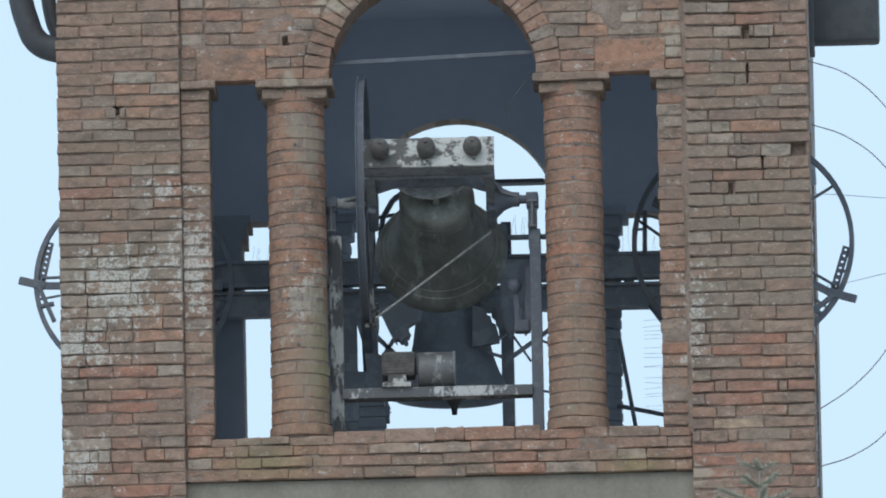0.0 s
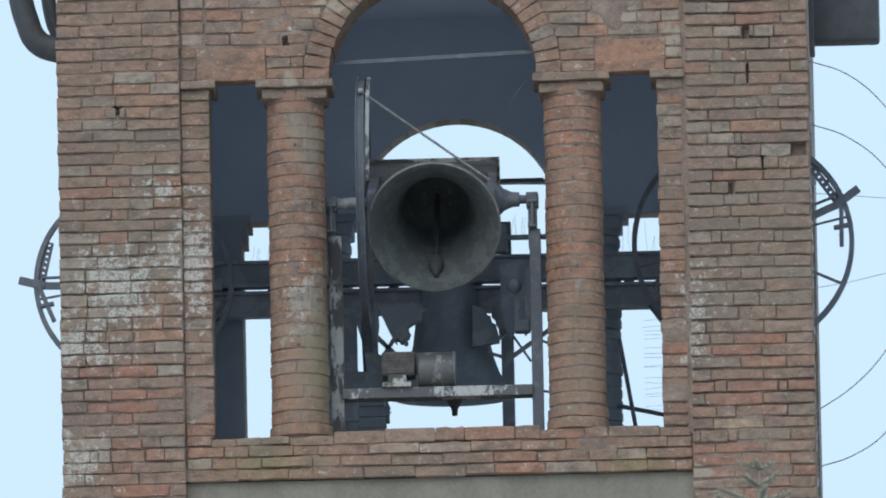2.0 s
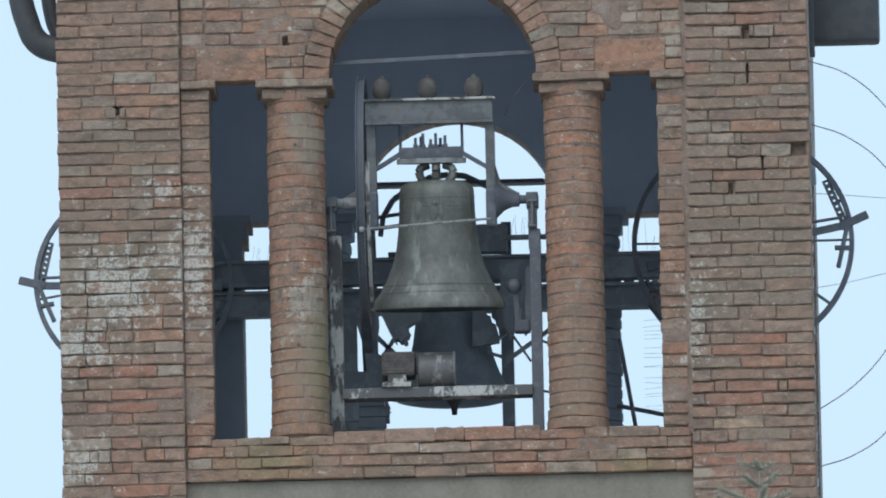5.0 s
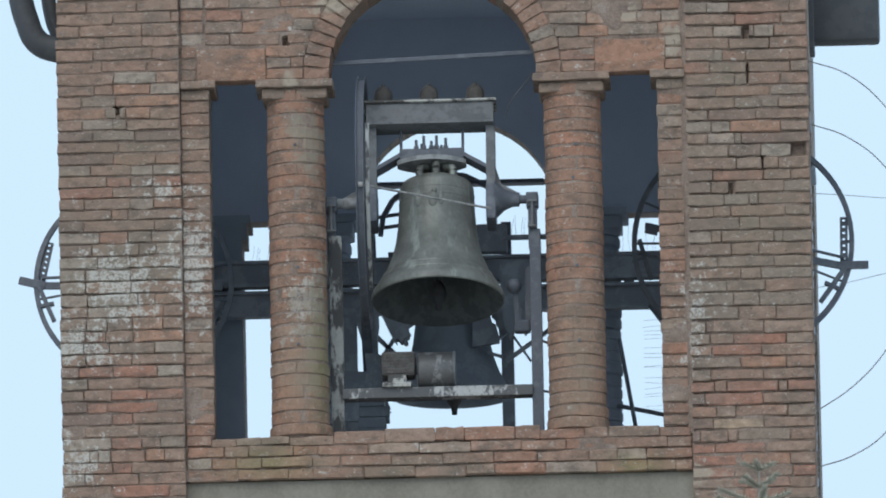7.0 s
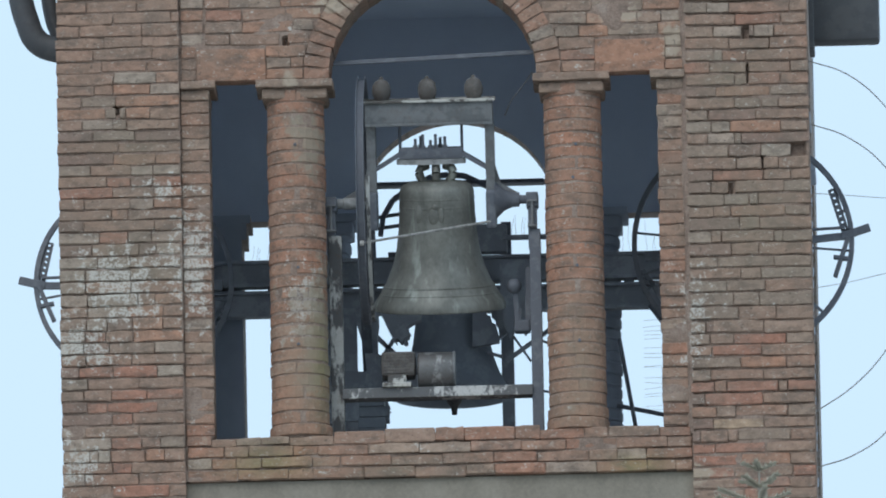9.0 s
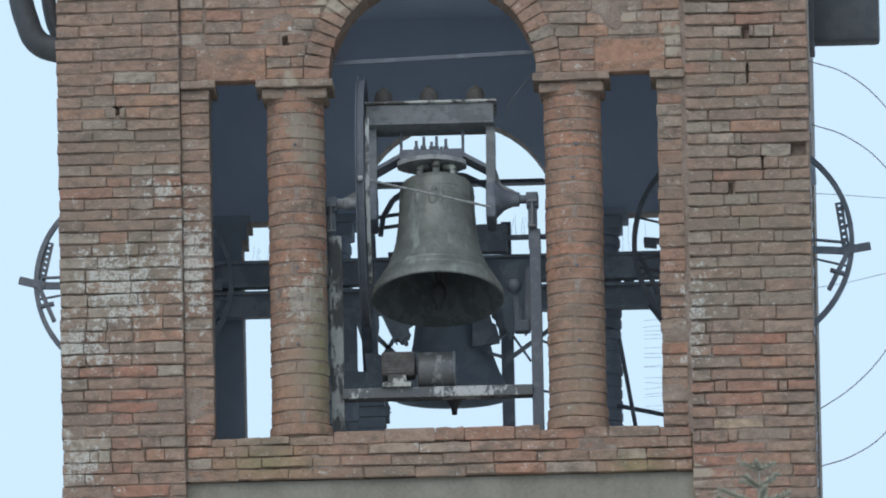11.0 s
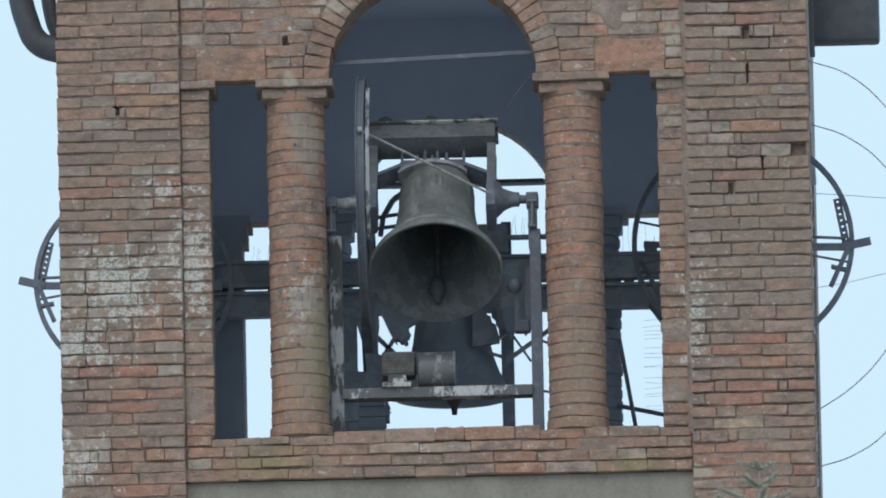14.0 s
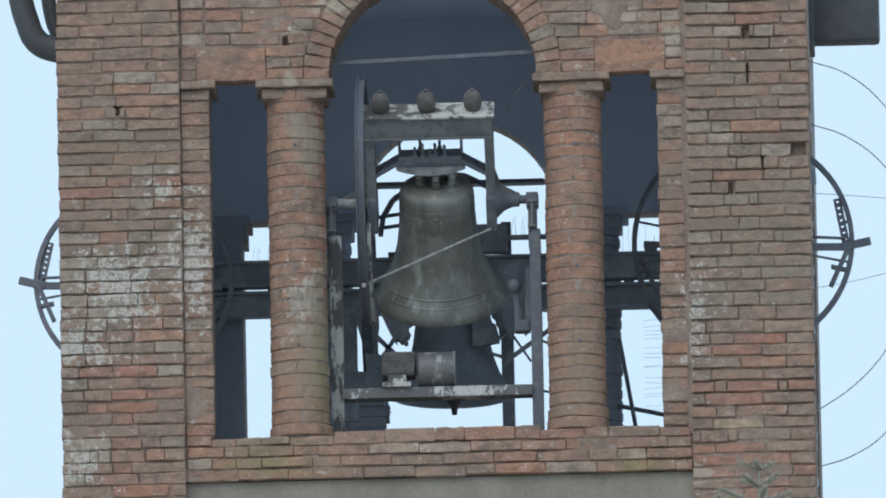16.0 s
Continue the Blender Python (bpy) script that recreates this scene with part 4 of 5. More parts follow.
box(bm, -0.13, 0.13, -0.09, 0.09, zl + 0.6, zl + 0.72, 0.02)
rod(bm, (0, 0, zl + 0.55), (0, 0, zt), 0.03, 12)
part("headstock", bm, STEEL, FAR)
FF = thing("far_bell_stand", (0, 0, 0), "shaded grey steel stand that carries the far bell", "stand")
for px in (-0.653, 0.300):
    i_post(px, 4.05, 23.8, 25.695, 0.075, FF, HAZE_STEEL, "")
bm = B()
z0 = 25.136
bar(bm, (-0.514, 3.900, 25.434), (-0.372, 3.900, 25.291), 0.027, 0.03)
part("brace", bm, HAZE_STEEL, FF)
bm = B()
bar(bm, (-0.362, 3.900, 25.430), (-0.447, 3.900, 25.300), 0.024, 0.03)
part("brace", bm, HAZE_STEEL, FF)
bm = B()
bar(bm, (0.291, 3.900, 25.239), (0.604, 3.900, 25.458), 0.026, 0.03)
part("brace", bm, HAZE_STEEL, FF)
bm = B()
bar(bm, (0.328, 3.900, 25.413), (0.445, 3.900, 25.235), 0.014, 0.02)
part("brace", bm, HAZE_STEEL, FF)
for (pa, pb) in (((0.290, 3.850, 25.995), (0.582, 3.850, 25.995)), ((0.289, 4.100, 26.390), (0.582, 4.100, 26.383))):
    bm = B()
    bar(bm, pa, pb, 0.03, 0.03)
    part("rail", bm, HAZE_STEEL, FF)
bm = B()
stub = random.Random(9)
zz = 23.8
while zz < 24.921:
    box(bm, -0.580 - stub.uniform(0, 0.01), -0.409 + stub.uniform(-0.02, 0.022), 3.2, 3.45 + stub.uniform(-0.01, 0.01), zz, zz + 0.063, 0.004)
    zz += 0.066
# the footing wears the far bell's haze colour, not a brick one
part("brick_footing", bm, FAR_HAZE, FF, "rough brick footing of the stand")


def cut_plate(bm, outline, thick):
    """A plate cut to an outline in the wall's plane."""
    f = [bm.verts.new(p) for p in outline]
    b = [bm.verts.new((p[0], p[1] + thick, p[2])) for p in outline]
    bm.faces.new(f), bm.faces.new(b[::-1])
    for k in range(len(f)):
        bm.faces.new((f[k], f[k - 1], b[k - 1], b[k]))
    bmesh.ops.recalc_face_normals(bm, faces=bm.faces)


bm = B()
cut_plate(bm, [(-0.449, 2.920, 25.424), (-0.183, 2.920, 25.417), (-0.188, 2.920, 25.330), (-0.236, 2.920, 25.314), (-0.278, 2.920, 25.284), (-0.268, 2.920, 25.260), (-0.258, 2.920, 25.245), (-0.262, 2.920, 25.225), (-0.289, 2.920, 25.218), (-0.300, 2.920, 25.194), (-0.317, 2.920, 25.198), (-0.323, 2.920, 25.212), (-0.347, 2.920, 25.216), (-0.334, 2.920, 25.192), (-0.354, 2.920, 25.213), (-0.390, 2.920, 25.290)], 0.12)
part("gear_housing", bm, HAZE_STEEL, FF, "grey gear housing with toothed edge")
bm = B()
chain = random.Random(4)
for i in range(7):
    zz = 25.188 + i * 0.027
    rod(bm, (-0.284 + chain.uniform(0, 0.014), 2.95, zz), (-0.284 + chain.uniform(0, 0.02), 3.0, zz + 0.004), chain.uniform(0.011, 0.019), 9)
part("drive_chain", bm, HAZE_STEEL, FF, "grey drive chain")
bm = B()
box(bm, -0.391, -0.197, 3.0, 3.2, 24.874, 25.151, 0.02)
part("far_motor", bm, HAZE_STEEL, FF, "grey far motor housing", True)
bm = B()
cut_plate(bm, [(-0.713, 3.780, 25.574), (-0.599, 3.780, 25.571), (-0.608, 3.780, 25.463), (-0.607, 3.780, 25.351), (-0.609, 3.780, 25.240), (-0.603, 3.780, 25.163), (-0.720, 3.780, 25.159)], 0.05)
part("cheek_plate", bm, HAZE_STEEL, FF, "grey side plate of the stand")
bm = B()
cut_plate(bm, [(-0.610, 3.700, 25.557), (-0.473, 3.700, 25.553), (-0.468, 3.700, 25.441), (-0.476, 3.700, 25.389), (-0.504, 3.700, 25.334), (-0.495, 3.700, 25.271), (-0.406, 3.700, 25.248), (-0.408, 3.700, 25.136), (-0.566, 3.700, 25.151), (-0.562, 3.700, 25.182), (-0.551, 3.700, 25.223), (-0.556, 3.700, 25.321), (-0.573, 3.700, 25.343), (-0.602, 3.700, 25.452)], 0.05)
part("cheek_plate", bm, HAZE_STEEL, FF, "grey worn side plate")
bm = B()
cut_plate(bm, [(-0.714, 3.620, 25.157), (-0.560, 3.620, 25.146), (-0.404, 3.620, 25.187), (-0.408, 3.620, 24.978), (-0.422, 3.620, 24.968), (-0.416, 3.620, 24.940), (-0.406, 3.620, 24.919), (-0.420, 3.620, 24.902), (-0.403, 3.620, 24.895), (-0.427, 3.620, 24.881), (-0.435, 3.620, 24.840), (-0.719, 3.620, 24.847)], 0.05)
part("foot_plate", bm, HAZE_STEEL, FF, "grey plate with ragged edge")
bm = B()
cut_plate(bm, [(0.206, 3.840, 25.562), (0.343, 3.840, 25.558), (0.341, 3.840, 25.429), (0.257, 3.840, 25.368), (0.252, 3.840, 25.438), (0.238, 3.840, 25.460), (0.236, 3.840, 25.484), (0.212, 3.840, 25.509), (0.212, 3.840, 25.537)], 0.05)
part("bearing_plate", bm, HAZE_STEEL, FF, "grey bearing plate")
bm = B()
cut_plate(bm, [(0.098, 3.800, 25.575), (0.183, 3.800, 25.545), (0.182, 3.800, 25.513), (0.206, 3.800, 25.502), (0.216, 3.800, 25.463), (0.236, 3.800, 25.452), (0.259, 3.800, 25.368), (0.258, 3.800, 25.340), (0.196, 3.800, 25.331), (0.093, 3.800, 25.316)], 0.05)
part("bearing_plate", bm, HAZE_STEEL, FF, "grey bearing plate", True)
bm = B()
box(bm, 0.128, 0.314, 3.86, 3.96, 25.912, 26.087, 0.012)
part("gear_case", bm, HAZE_STEEL, FF, "dark gear case", True)
bm = B()
bar(bm, (0.180, 3.850, 25.288), (0.275, 3.850, 25.258), 0.02, 0.02)
part("link", bm, HAZE_STEEL, FF)
bm = B()
cut_plate(bm, [(-0.576, 3.580, 25.463), (-0.470, 3.580, 25.461), (-0.476, 3.580, 25.339), (-0.492, 3.580, 25.200), (-0.452, 3.580, 25.146), (-0.455, 3.580, 24.972), (-0.578, 3.580, 24.975), (-0.544, 3.580, 25.142), (-0.562, 3.580, 25.317), (-0.581, 3.580, 25.418)], 0.03)
part("leg_plate", bm, HAZE_STEEL, FF, "grey leg plate of the stand")
bm = B()
cut_plate(bm, [(0.271, 3.700, 25.831), (0.466, 3.700, 25.826), (0.458, 3.700, 25.400), (0.420, 3.700, 25.359), (0.380, 3.700, 25.423), (0.326, 3.700, 25.334), (0.297, 3.700, 25.411), (0.272, 3.700, 25.534)], 0.03)
part("guard_plate", bm, HAZE_STEEL, FF, "grey guard plate with worn lower edge")
for pa, pb in (((0.489, 3.900, 25.374), (0.602, 3.900, 25.322)), ((0.483, 3.900, 25.056), (0.596, 3.900, 25.036))):
    bm = B()
    rod(bm, pa, pb, 0.008, 8)
    part("thin_rod", bm, HAZE_STEEL, FF)
# slim rails in the right slot
for pa, pb, r in (((0.991, 3.600, 25.305), (1.249, 3.600, 23.716), 0.013), ((0.966, 3.700, 24.913), (1.785, 3.700, 24.730), 0.014)):
    bm = B()
    rod(bm, pa, pb, r, 10)
    tagged(new("iron_rod", to_mesh("iron_rod", bm, STEEL)), "slim dark iron rod inside the belfry", "rod", "iron rods")
bm = B()
bar(bm, (1.174, 3.900, 25.566), (1.291, 3.900, 25.406), 0.03, 0.04)
tagged(new("corner_brace", to_mesh("corner_brace", bm, STEEL)), "dark steel corner brace under the beam", "brace")

# ---- outside: rain pipes, cables, conifer ----
tube("rain_pipe", [(-2.490, 0.900, 27.257), (-2.477, 0.900, 26.999), (-2.439, 0.900, 26.823), (-2.371, 0.900, 26.684), (-2.203, 0.900, 26.621)], 0.076, SHEET, "dark metal rain pipe bending into the tower wall", "pipe", "rain pipes")
tube("rain_pipe", [(-2.318, 1.100, 27.294), (-2.321, 1.100, 27.087), (-2.307, 1.100, 26.915), (-2.268, 1.100, 26.783), (-2.222, 1.100, 26.720)], 0.045, SHEET, "dark slim metal pipe beside the wall", "pipe", "rain pipes")
HOOD = thing("hood", (0, 0, 0), "dark sheet-metal hood projecting from the tower's side", "hood")
bm = B()
hx0, hx1, hz0, hz1 = HALF, 2.641, 26.545, 27.231
box(bm, hx0, hx1, 0.75, 0.95, hz0, hz1, 0.03)
part("shell", bm, SHEET, HOOD, "", True)
bm = B()
box(bm, hx0, hx0 + 0.03, 0.7, 1.0, hz0 - 0.05, hz1, 0.006)
part("flange", bm, SHEET, HOOD)
for pts in (((2.221, 0.600, 26.395), (2.447, 0.600, 26.307), (2.670, 0.600, 26.103), (2.812, 0.600, 25.861), (2.899, 0.600, 25.551), (2.923, 0.600, 25.152), (2.879, 0.600, 24.700), (2.779, 0.600, 24.397), (2.626, 0.600, 24.146), (2.429, 0.600, 24.011), (2.207, 0.600, 23.942)),
            ((2.213, 0.600, 26.016), (2.439, 0.600, 25.928), (2.662, 0.600, 25.738), (2.765, 0.600, 25.555), (2.809, 0.600, 25.281), (2.749, 0.600, 24.840), (2.637, 0.600, 24.638), (2.438, 0.600, 24.426), (2.208, 0.600, 24.275))):
    tube("cable_loop", pts, 0.0036, CABLE, "thin grey cable looping out from the tower's side", "cable", "cable loops")
for pts in (((2.027, 3.000, 26.071), (2.378, 5.000, 26.426), (2.598, 6.500, 26.692), (3.750, 14.000, 28.053)), ((2.013, 3.000, 25.452), (2.365, 5.000, 25.883), (2.587, 6.500, 26.217), (3.745, 14.000, 27.846))):
    tube("overhead_line", pts, 0.0022, CABLE, "faint thin line running off behind the tower", "cable", "overhead lines")


def conifer(tip, label):
    t = thing("conifer", (tip[0], tip[1], 0), label, "tree")
    h = tip[2]
    bm = B()
    lathe(bm, [(0.22, 0.0), (0.16, h * 0.3), (0.09, h * 0.7), (0.035, h - 1.2), (0.012, h - 0.3), (0.004, h)], 10)
    part("trunk", bm, BARK, t, "", True)
    rnd = random.Random(5)
    bm = B()
    limbs = []
    z = h - 0.035
    k = 0
    while z > 4.0:
        dz = h - z
        n = 4 if dz < 0.5 else 5
        L = min(0.06 + 0.62 * dz, 0.25 + 0.3 * dz, 2.6)
        for i in range(n):
            a = radians(360 * i / n + 47 * k + rnd.uniform(-14, 14))
            l2 = L * rnd.uniform(0.75, 1.1)
            up = 0.42 if dz < 1.2 else 0.1
            limbs.append((Vector((0, 0, z)), Vector((l2 * math.cos(a), l2 * math.sin(a), z + up * l2)), l2))
        z -= 0.10 if dz < 0.5 else (0.3 if dz < 4 else 0.55)
        k += 1
    wood = B()
    for a, b, l2 in limbs:
        rod(wood, a, b, 0.006 + 0.006 * l2, 5, 0.003)
        step = 0.004 if h - a.z < 0.6 else 0.05
        m = max(6, int(l2 / step))
        d = (b - a).normalized()
        for i in range(m):
            p = a + (b - a) * ((i + rnd.random()) / m)
            for j in range(6 if h - a.z < 0.6 else 3):
                v = (d * rnd.uniform(0.5, 1.0) + Vector((rnd.uniform(-1, 1), rnd.uniform(-1, 1), rnd.uniform(-0.5, 0.9))) * 0.8).normalized()
                ln = rnd.uniform(0.024, 0.042) if h - a.z < 0.6 else rnd.uniform(0.08, 0.16)
                s = v.cross(Vector((rnd.random(), rnd.random(), 1))).normalized() * (0.0055 if h - a.z < 0.6 else 0.02)
                bm.faces.new([bm.verts.new(q) for q in (p - s, p + s, p + v * ln)])
    part("limbs", wood, BARK, t)
    part("crown", bm, NEEDLES, t, "sparse pale dry needles")
    return t


TWIGS = B()
twig = random.Random(6)
for i in range(9):
    x = 0.185 + twig.uniform(-0.06, 0.07)
    rod(TWIGS, (x, 0.10, Z_SILL - 0.03), (x + twig.uniform(-0.06, 0.06), 0.10 + twig.uniform(-0.02, 0.02), Z_SILL + twig.uniform(0.005, 0.028)), 0.0022, 5, 0.001)
tagged(new("dry_twigs", to_mesh("dry_twigs", TWIGS, RUSTY)), "thin dry brown twigs lying on the brick parapet", "twigs")
conifer((1.963, -5.000, 22.963), "tip of a pale grey-green conifer standing before the tower")


def bird_wires():
    """Loose fine wires strung across the far openings against birds."""
    rnd = random.Random(12)
    bm = B()
    for x0, x1, z0, z1, n, lying in ((1.119, 1.274, 25.012, 25.609, 17, True), (0.997, 1.274, 26.017, 26.235, 7, False),
                                     (0.307, 0.445, 26.103, 26.289, 6, False), (-1.285, -1.147, 26.014, 26.119, 5, False)):
        for i in range(n):
            u = (i + rnd.random()) / n
            p = Vector((x0, 4.5, z0 + (z1 - z0) * u)) if lying else Vector((x0 + (x1 - x0) * u, 4.5, z0))
            q = Vector((x1 + 0.1, 4.5, p.z + rnd.uniform(-0.02, 0.03))) if lying else Vector((p.x + rnd.uniform(-0.02, 0.02), 4.5, z0 + (z1 - z0) * rnd.uniform(0.4, 0.9)))
            mid = (p + q) / 2 + Vector((rnd.uniform(-0.01, 0.01), 0, rnd.uniform(-0.012, 0.012)))
            rod(bm, p, mid, 0.0009, 4)
            rod(bm, mid, q, 0.0009, 4)
    ob = new("bird_wires", to_mesh("bird_wires", bm, CABLE))
    return tagged(ob, "fine loose wires across the far openings", "wires", "", "stuff")


bird_wires()

# ---- bricks of the front wall, last: worn boxes laid course by course ----
def brick_mesh(seed):
    """A worn brick one unit long, deep and high, with rounded and chipped front edges."""
    rnd = random.Random(seed)
    bm = B()
    xs, zs = [0.0, 0.03, 0.34, 0.67, 0.97, 1.0], [0.0, 0.11, 0.89, 1.0]
    grid = []
    for i, x in enumerate(xs):
        col = []
        for j, z in enumerate(zs):
            ex, ez = i in (0, 5), j in (0, 3)
            y = rnd.uniform(-0.025, 0.025)
            if ex or ez:
                y = (0.03 if ez else 0.008) + rnd.uniform(-0.02, 0.04)
            if ex and ez:
                y = 0.06 + rnd.uniform(0, 0.10)
            dx = rnd.uniform(-0.004, 0.014) * (1 if i == 0 else -1 if i == 5 else 0)
            dz = rnd.uniform(-0.05, 0.10) * (1 if j == 0 else -1 if j == 3 else 0)
            if ex and ez and rnd.random() < 0.35:
                dx, dz, y = dx * 3.5, dz * 2.2 + (0.10 if j == 0 else -0.10), y + 0.06
            col.append(bm.verts.new((x - 0.5 + dx, y, z - 0.5 + dz)))
        grid.append(col)
    for i in range(5):
        for j in range(3):
            bm.faces.new((grid[i][j], grid[i + 1][j], grid[i + 1][j + 1], grid[i][j + 1]))
    ring = [grid[i][0] for i in range(6)] + [grid[5][j] for j in (1, 2, 3)] + [grid[i][3] for i in (4, 3, 2, 1, 0)] + [grid[0][j] for j in (2, 1)]
    keep = [0, 5, 8, 13]
    back = [bm.verts.new((v.co.x, 1.0, v.co.z)) for v in (ring[k] for k in keep)]
    for a, b in ((0, 1), (1, 2), (2, 3), (3, 0)):
        k0, k1 = keep[a], keep[b] if keep[b] > keep[a] else len(ring)
        chain = [ring[k % len(ring)] for k in range(k0, k1 + 1)]
        bm.faces.new(chain + [back[b], back[a]])
    bmesh.ops.recalc_face_normals(bm, faces=bm.faces)
    return bm


BRICKS = [to_mesh("brick", brick_mesh(100 + i), BRICK) for i in range(36)]
# clay colours of the piers' bricks: orange, red, brown, grey-brown, dark, pale, straw
CLAY = {k: brick_material("brick_" + nm, 0.72, tone=c) for k, nm, c in (
    ("o", "orange", (0.44, 0.235, 0.155)), ("r", "red", (0.40, 0.185, 0.13)), ("b", "brown", (0.335, 0.22, 0.165)), ("g", "grey_brown", (0.30, 0.245, 0.195)),
    ("d", "dark", (0.235, 0.165, 0.14)), ("p", "pale", (0.42, 0.36, 0.295)), ("y", "straw", (0.48, 0.365, 0.25)))}
# the piers' bond, course by course from below: height in mm, then each brick's clay and length in cm (the last one runs to the edge)
BOND_LEFT = 23.755, ("75 b30 r33 b / 71 p13 b32 b / 68 b30 r11 b / 78 p16 p5 p7 b21 o11 b / 71 p29 r18 b11 g / 71 p14 b32 b / 75 d30 r12 b / 71 d15 r12 r30 b / 71 b14 b16 "
    "r21 r / 71 g16 b30 b / 71 d11 r20 r26 p / 71 b15 b27 b / 71 p14 d15 g27 p / 71 p15 r12 b16 o / 75 g16 p12 d15 o18 b / 71 b16 p24 o21 b / 75 p16 p30 "
    "b10 o / 75 p15 o27 b / 75 p15 p27 g / 75 p23 p19 g / 75 d19 b28 d10 p / 71 p24 r17 g14 p / 68 d15 b42 b / 64 b31 o10 b / 68 b15 b27 p14 o / 64 r32 b24 "
    "o / 68 b29 r14 d13 r / 68 g19 b24 p13 p / 71 d33 o25 o / 68 b36 b / 68 d21 g25 d / 68 b15 p18 g8 b / 71 o29 g12 o14 b / 71 b15 g20 o / 68 b22 b11 o22 "
    "p / 71 b34 p25 o / 71 b54 b / 75 b22 b35 b / 71 b29 b / 75 b14 b37 b / 71 b34 b34 b / 75 b18 b30 b / 71 b31 b / 71 b48 b ")
BOND_RIGHT = 23.653, ("71 b30 r24 b / 64 b24 r33 b / 71 r24 b35 r / 75 r28 o29 b / 68 r13 r30 b / 75 d5 b16 b6 g31 b / 68 d12 y30 b / 75 o15 b11 b31 g / 75 d8 r34 b / 71 r14 "
    "o7 r31 b5 r / 71 g11 b31 b / 75 g29 o27 b / 71 b13 r29 b / 68 g12 b14 r31 g / 78 g9 d4 b30 b / 85 g29 b / 85 g26 g15 g / 75 g45 b / 71 b30 b12 g / 71 "
    "g17 g33 g / 78 d25 b16 b / 75 p14 b6 b31 g5 g / 81 d30 b12 b / 68 b15 b10 o32 g / 75 g22 p15 g5 b / 75 d14 b14 b29 g / 68 d15 r30 b16 b / 75 b29 b16 "
    "b9 b / 78 g25 d19 p19 d / 68 b12 p16 g4 d / 71 g15 g11 o30 b / 71 g13 d28 b / 71 b29 g16 g10 b / 68 d18 o32 g / 75 b29 b8 r19 b / 71 r15 b23 b25 g / "
    "71 b17 p5 r14 b / 71 b26 b24 b / 75 b17 p17 d7 p12 b / 71 b30 r27 b / 75 g14 p13 b36 b / 71 b20 g34 b / 71 b30 b ")


def put_brick(parent, rnd, x0, x1, z0, z1, y, depth, tilt=0.0):
    ob = new("brick", rnd.choice(BRICKS))
    ob.parent = parent
    ob.matrix_basis = pose((x0 + x1) / 2, y + rnd.uniform(-0.006, 0.003) + (rnd.uniform(0.002, 0.005) if rnd.random() < 0.10 else 0), (z0 + z1) / 2, rnd.uniform(-1.5, 1.5), tilt + rnd.uniform(-0.35, 0.35), rnd.uniform(-0.6, 0.6)) \
        @ Matrix.Diagonal((x1 - x0, depth, z1 - z0, 1))
    return ob


def lay_bond(parent, rnd, bond, x0, x1, y, depth):
    """Level courses of the given bond, with thin joints that open and close along the wall."""
    z, text = bond
    for course in text.split("/"):
        h, *row = course.split()
        h = int(h) / 1000
        x = x0 + rnd.uniform(-0.005, 0.005)
        for k in row:
            end = x + int(k[1:]) / 100 if len(k) > 1 else x1 + rnd.uniform(-0.006, 0.006)
            # a long stretch of one clay is two or three bricks with tight joints
            count = max(1, round((end - x) / 0.29)) if end - x > 0.36 else 1
            for i in range(count):
                a, b = x + (end - x) * i / count, x + (end - x) * (i + 1) / count
                jx = rnd.choice((0.002, 0.003, 0.004, 0.006)) if i == count - 1 else 0.001
                jz = max(0.003, 0.0065 + 0.008 * noise.noise((a * 1.7, z * 2.2, 9.0)) + rnd.uniform(-0.002, 0.003))
                sag = 0.007 * noise.noise((a * 2.3, z * 1.3, 4.0)) + rnd.uniform(-0.001, 0.001)
                pieces = [(a, b - jx)]
                for hx, hz, hw, hh in HOLES:
                    if abs(z + h / 2 - hz) < hh:
                        pieces = [q for p0, p1 in pieces for q in ((p0, min(p1, hx - hw)), (max(p0, hx + hw), p1))]
                for p0, p1 in pieces:
                    if p1 - p0 > 0.02:
                        ob = put_brick(parent, rnd, p0, p1, z + jz / 2 + sag, z + h - jz / 2 + sag, y, depth)
                        ob.material_slots[0].link = "OBJECT"
                        ob.material_slots[0].material = CLAY[k[0]]
            x = end
        z += h


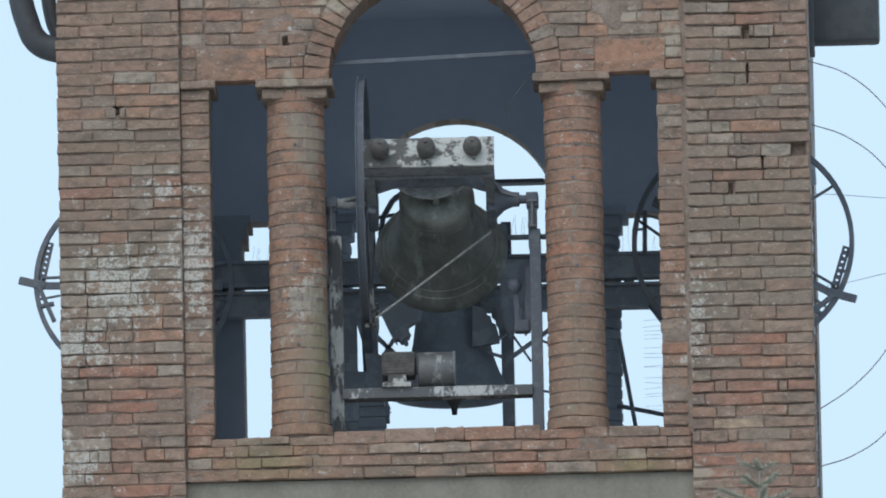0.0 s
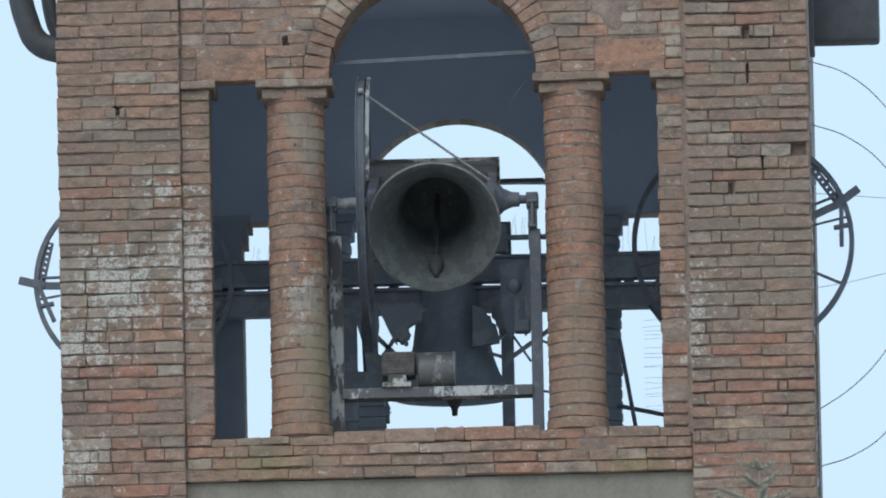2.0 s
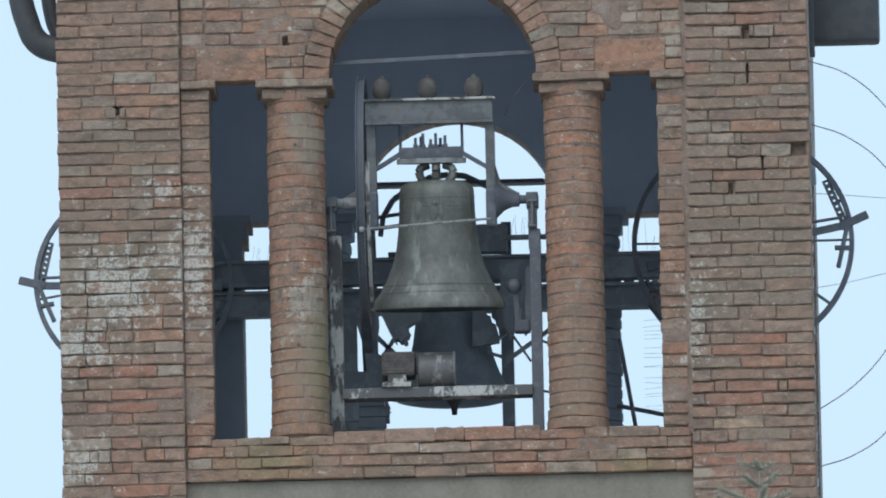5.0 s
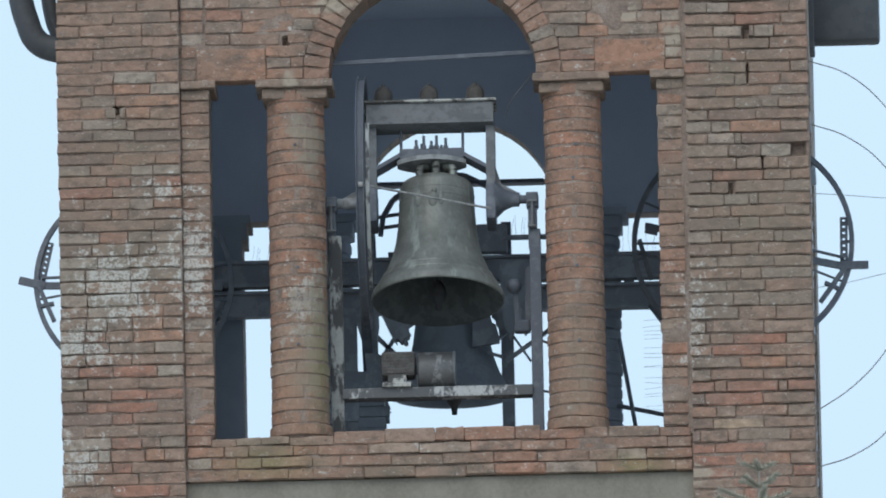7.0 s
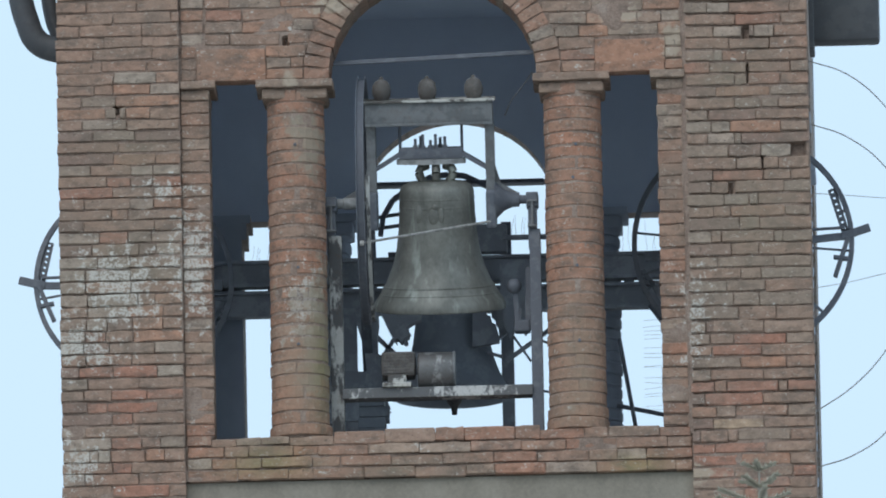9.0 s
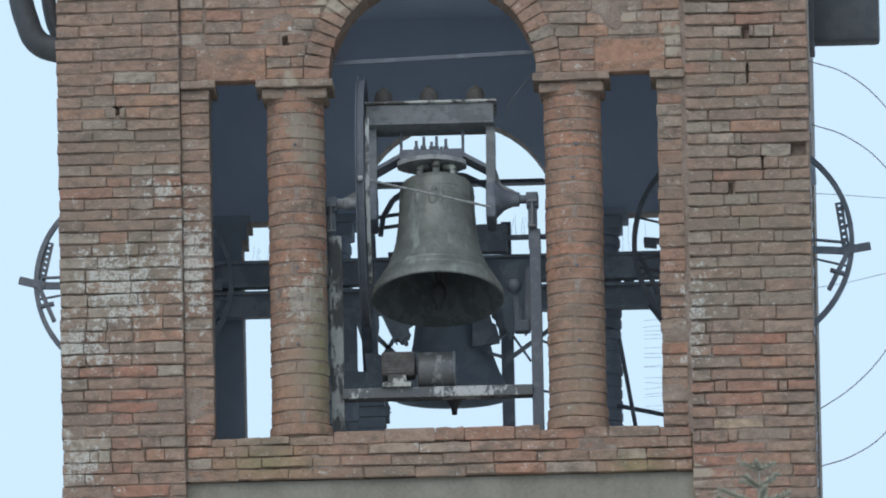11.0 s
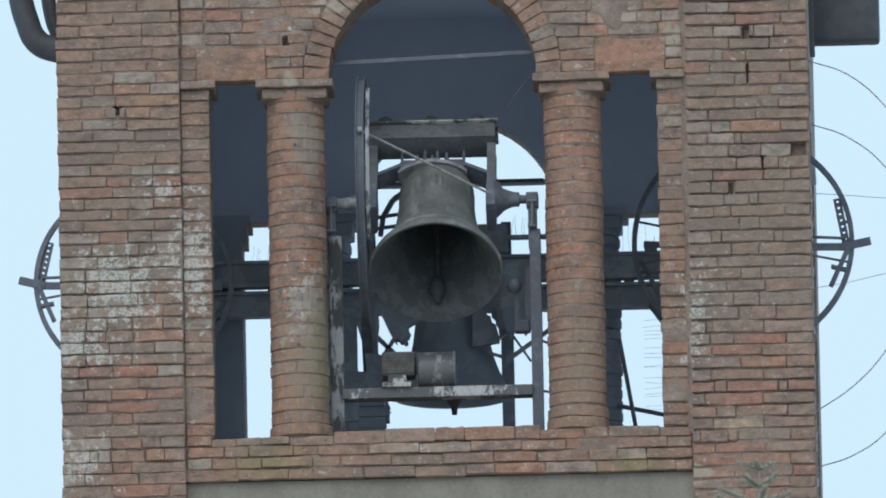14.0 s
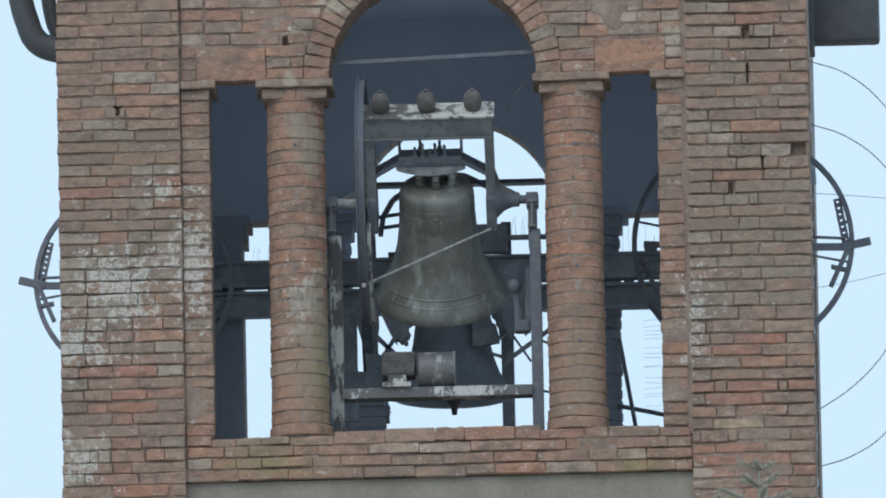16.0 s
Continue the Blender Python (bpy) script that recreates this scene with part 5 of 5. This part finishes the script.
def lay(parent, rnd, spans_at, z0, z1, y, skip=0.0, depth=0.12, course=COURSE, lengths=(0.30, 0.30, 0.30, 0.30, 0.26, 0.145, 0.17)):
    """Courses of bricks; spans_at(z) gives the stretches of x that are wall at that height."""
    z = z0
    top = parent.name == "wall_front_parapet"
    while z < z1 - 0.02:
        h = course * rnd.uniform(0.94, 1.06)
        for xa, xb in spans_at(z + h / 2):
            x = xa
            first = rnd.choice((0.145, 0.295, 0.22))
            while x < xb - 0.015:
                ln = first if first else rnd.choice(lengths)
                first = None
                if xb - (x + ln) < 0.07:
                    ln = xb - x
                j = rnd.choice((0.0, 0.0, 0.0005, 0.001, 0.003, 0.008))
                jz = max(0.0005, 0.0045 + 0.011 * noise.noise((x * 1.7, z * 2.2, 9.0)) + rnd.uniform(-0.002, 0.003))
                sag = 0.009 * noise.noise((x * 2.3, z * 1.3, 4.0)) + rnd.uniform(-0.0015, 0.0015)
                lift = 0.0
                if top and z > z1 - 0.06:
                    sag += rnd.uniform(-0.010, 0.004)
                    lift = 0.022 if abs(x + ln / 2) < 0.62 else -0.014 if -1.34 < x + ln / 2 < -0.95 else 0.0
                pieces = [(x + j / 2, x + ln - j / 2)]
                for hx, hz, hw, hh in HOLES:
                    if abs(z + h / 2 - hz) < hh:
                        pieces = [q for a, b in pieces for q in ((a, min(b, hx - hw)), (max(a, hx + hw), b))]
                for a, b in pieces:
                    if b - a > 0.025 and rnd.random() >= skip:
                        put_brick(parent, rnd, a, b, z + jz / 2 + sag, z + h - jz / 2 + sag + lift, y, depth)
                x += ln
        z += h


rnd = random.Random(21)
lay_bond(PIER_L, rnd, BOND_LEFT, -HALF, -X_PIER, 0.0, 0.15)
lay_bond(PIER_R, rnd, BOND_RIGHT, X_PIER, HALF, 0.0, 0.15)
lay(JAMB_L, rnd, lambda z: [(-X_PIER + 0.004, -X_JAMB + rnd.uniform(-0.006, 0.005))], Z_SILL, Z_SPRING - 0.115, BAY, 0.0, 0.14, COURSE, (0.17,))
lay(JAMB_R, rnd, lambda z: [(X_JAMB + rnd.uniform(-0.005, 0.006), X_PIER - 0.004)], Z_SILL, Z_SPRING - 0.115, BAY, 0.0, 0.14, COURSE, (0.17,))
lay(PARAPET, rnd, lambda z: [(-X_PIER + 0.008, X_PIER - 0.008)], Z_PARAPET, Z_SILL - 0.03, BAY - 0.012, 0.0, 0.2, 0.069)
R_OUT = R_ARCH + 0.155


def over_arch(z):
    d = z - Z_SPRING
    r = math.sqrt(max(R_OUT ** 2 - d ** 2, 0.0)) if d < R_OUT else 0.0
    spans = [(-X_PIER + 0.012, -r), (r, X_PIER - 0.012)] if r > 0.02 else [(-X_PIER + 0.012, X_PIER - 0.012)]
    if d >= 0.2:
        (a, b), rest = spans[0], spans[1:]
        spans = [(a, -1.352), (-1.340, b)] + rest
    else:
        out = []
        for a, b in spans:
            sx = -1.19 if a < 0 else 1.17
            out += [(a, sx - 0.208), (sx + 0.208, b)]
        spans = [(a, b) for a, b in out if b - a > 0.05]
    return spans


lay(SPANDREL, rnd, over_arch, Z_SPRING + 0.002, 26.9, BAY, 0.0, 0.14)
for ob in list(SPANDREL.children):
    ob.material_slots[0].link = "OBJECT"
    ob.material_slots[0].material = CLAY[rnd.choice("oooobbrgp")]
WEDGES = []
for i in range(8):
    wb = brick_mesh(300 + i)
    for v in wb.verts:
        v.co.z *= 1.0 + 0.22 * v.co.x
    WEDGES.append(to_mesh("voussoir", wb, BRICK))
n = 31
for i in range(n):
    a = math.pi * (i + 0.5) / n
    w = math.pi * (R_ARCH + 0.075) / n + rnd.uniform(-0.002, 0.003)
    ln = rnd.choice((0.15, 0.15, 0.148, 0.156))
    rm = R_ARCH + rnd.uniform(-0.005, 0.004) + ln / 2
    ob = new("voussoir", rnd.choice(WEDGES))
    ob.parent = SPANDREL
    ob.matrix_basis = pose(rm * math.cos(a), BAY - 0.004 + rnd.uniform(-0.004, 0.004), Z_SPRING + rm * math.sin(a), 0, -math.degrees(a), 0) @ Matrix.Diagonal((ln, 0.36, w, 1))


def swing(k, c, mu, off, a0, w0, seconds=16.0, step=0.25):
    """A damped pendulum: degrees at even steps of time."""
    dt, a, w, rows, i = 0.005, radians(a0), radians(w0), [], 0
    while i * dt <= seconds + 1e-6:
        if i % round(step / dt) == 0:
            rows.append((i * dt, math.degrees(a)))
        w += (-k * math.sin(a - radians(off)) - c * w - mu * math.tanh(w / 0.01)) * dt
        a += w * dt
        i += 1
    return rows


def motions():
    x, y, z = PIVOT
    turns = swing(2.6335, 0.0924, -0.0204, 0.577, 70.42, -27.6)
    walk(BELL, [(t, pose(x, y, z, a)) for t, a in turns])
    walk(CLAPPER, [(t, pose(0.027, 0, 0.08, -25.0 * math.tanh(a / 24.0))) for t, a in turns])
    x, y, z = BB
    walk(FAR, [(t, pose(x, y, z, a)) for t, a in ((0.0, 0.0), (0.3, -8.5), (0.6, -15.5), (0.9, -18.0), (1.2, -14.5), (1.5, -8.0), (1.8, 0.0), (2.1, 4.5), (2.4, 7.5),
                                                  (2.7, 8.0), (3.0, 6.0), (3.3, 2.5), (3.6, 0.5), (3.9, 0.0), (4.2, -0.8), (4.8, 0.0), (16.0, 0.0))])
    x, y, z = HUB
    walk(WHEEL, [(t, pose(x, y, z, 0, 3.0 - a)) for t, a in swing(3.4917, 0.09, 0.0988, 0.0, -27.67, -24.55)])


motions()
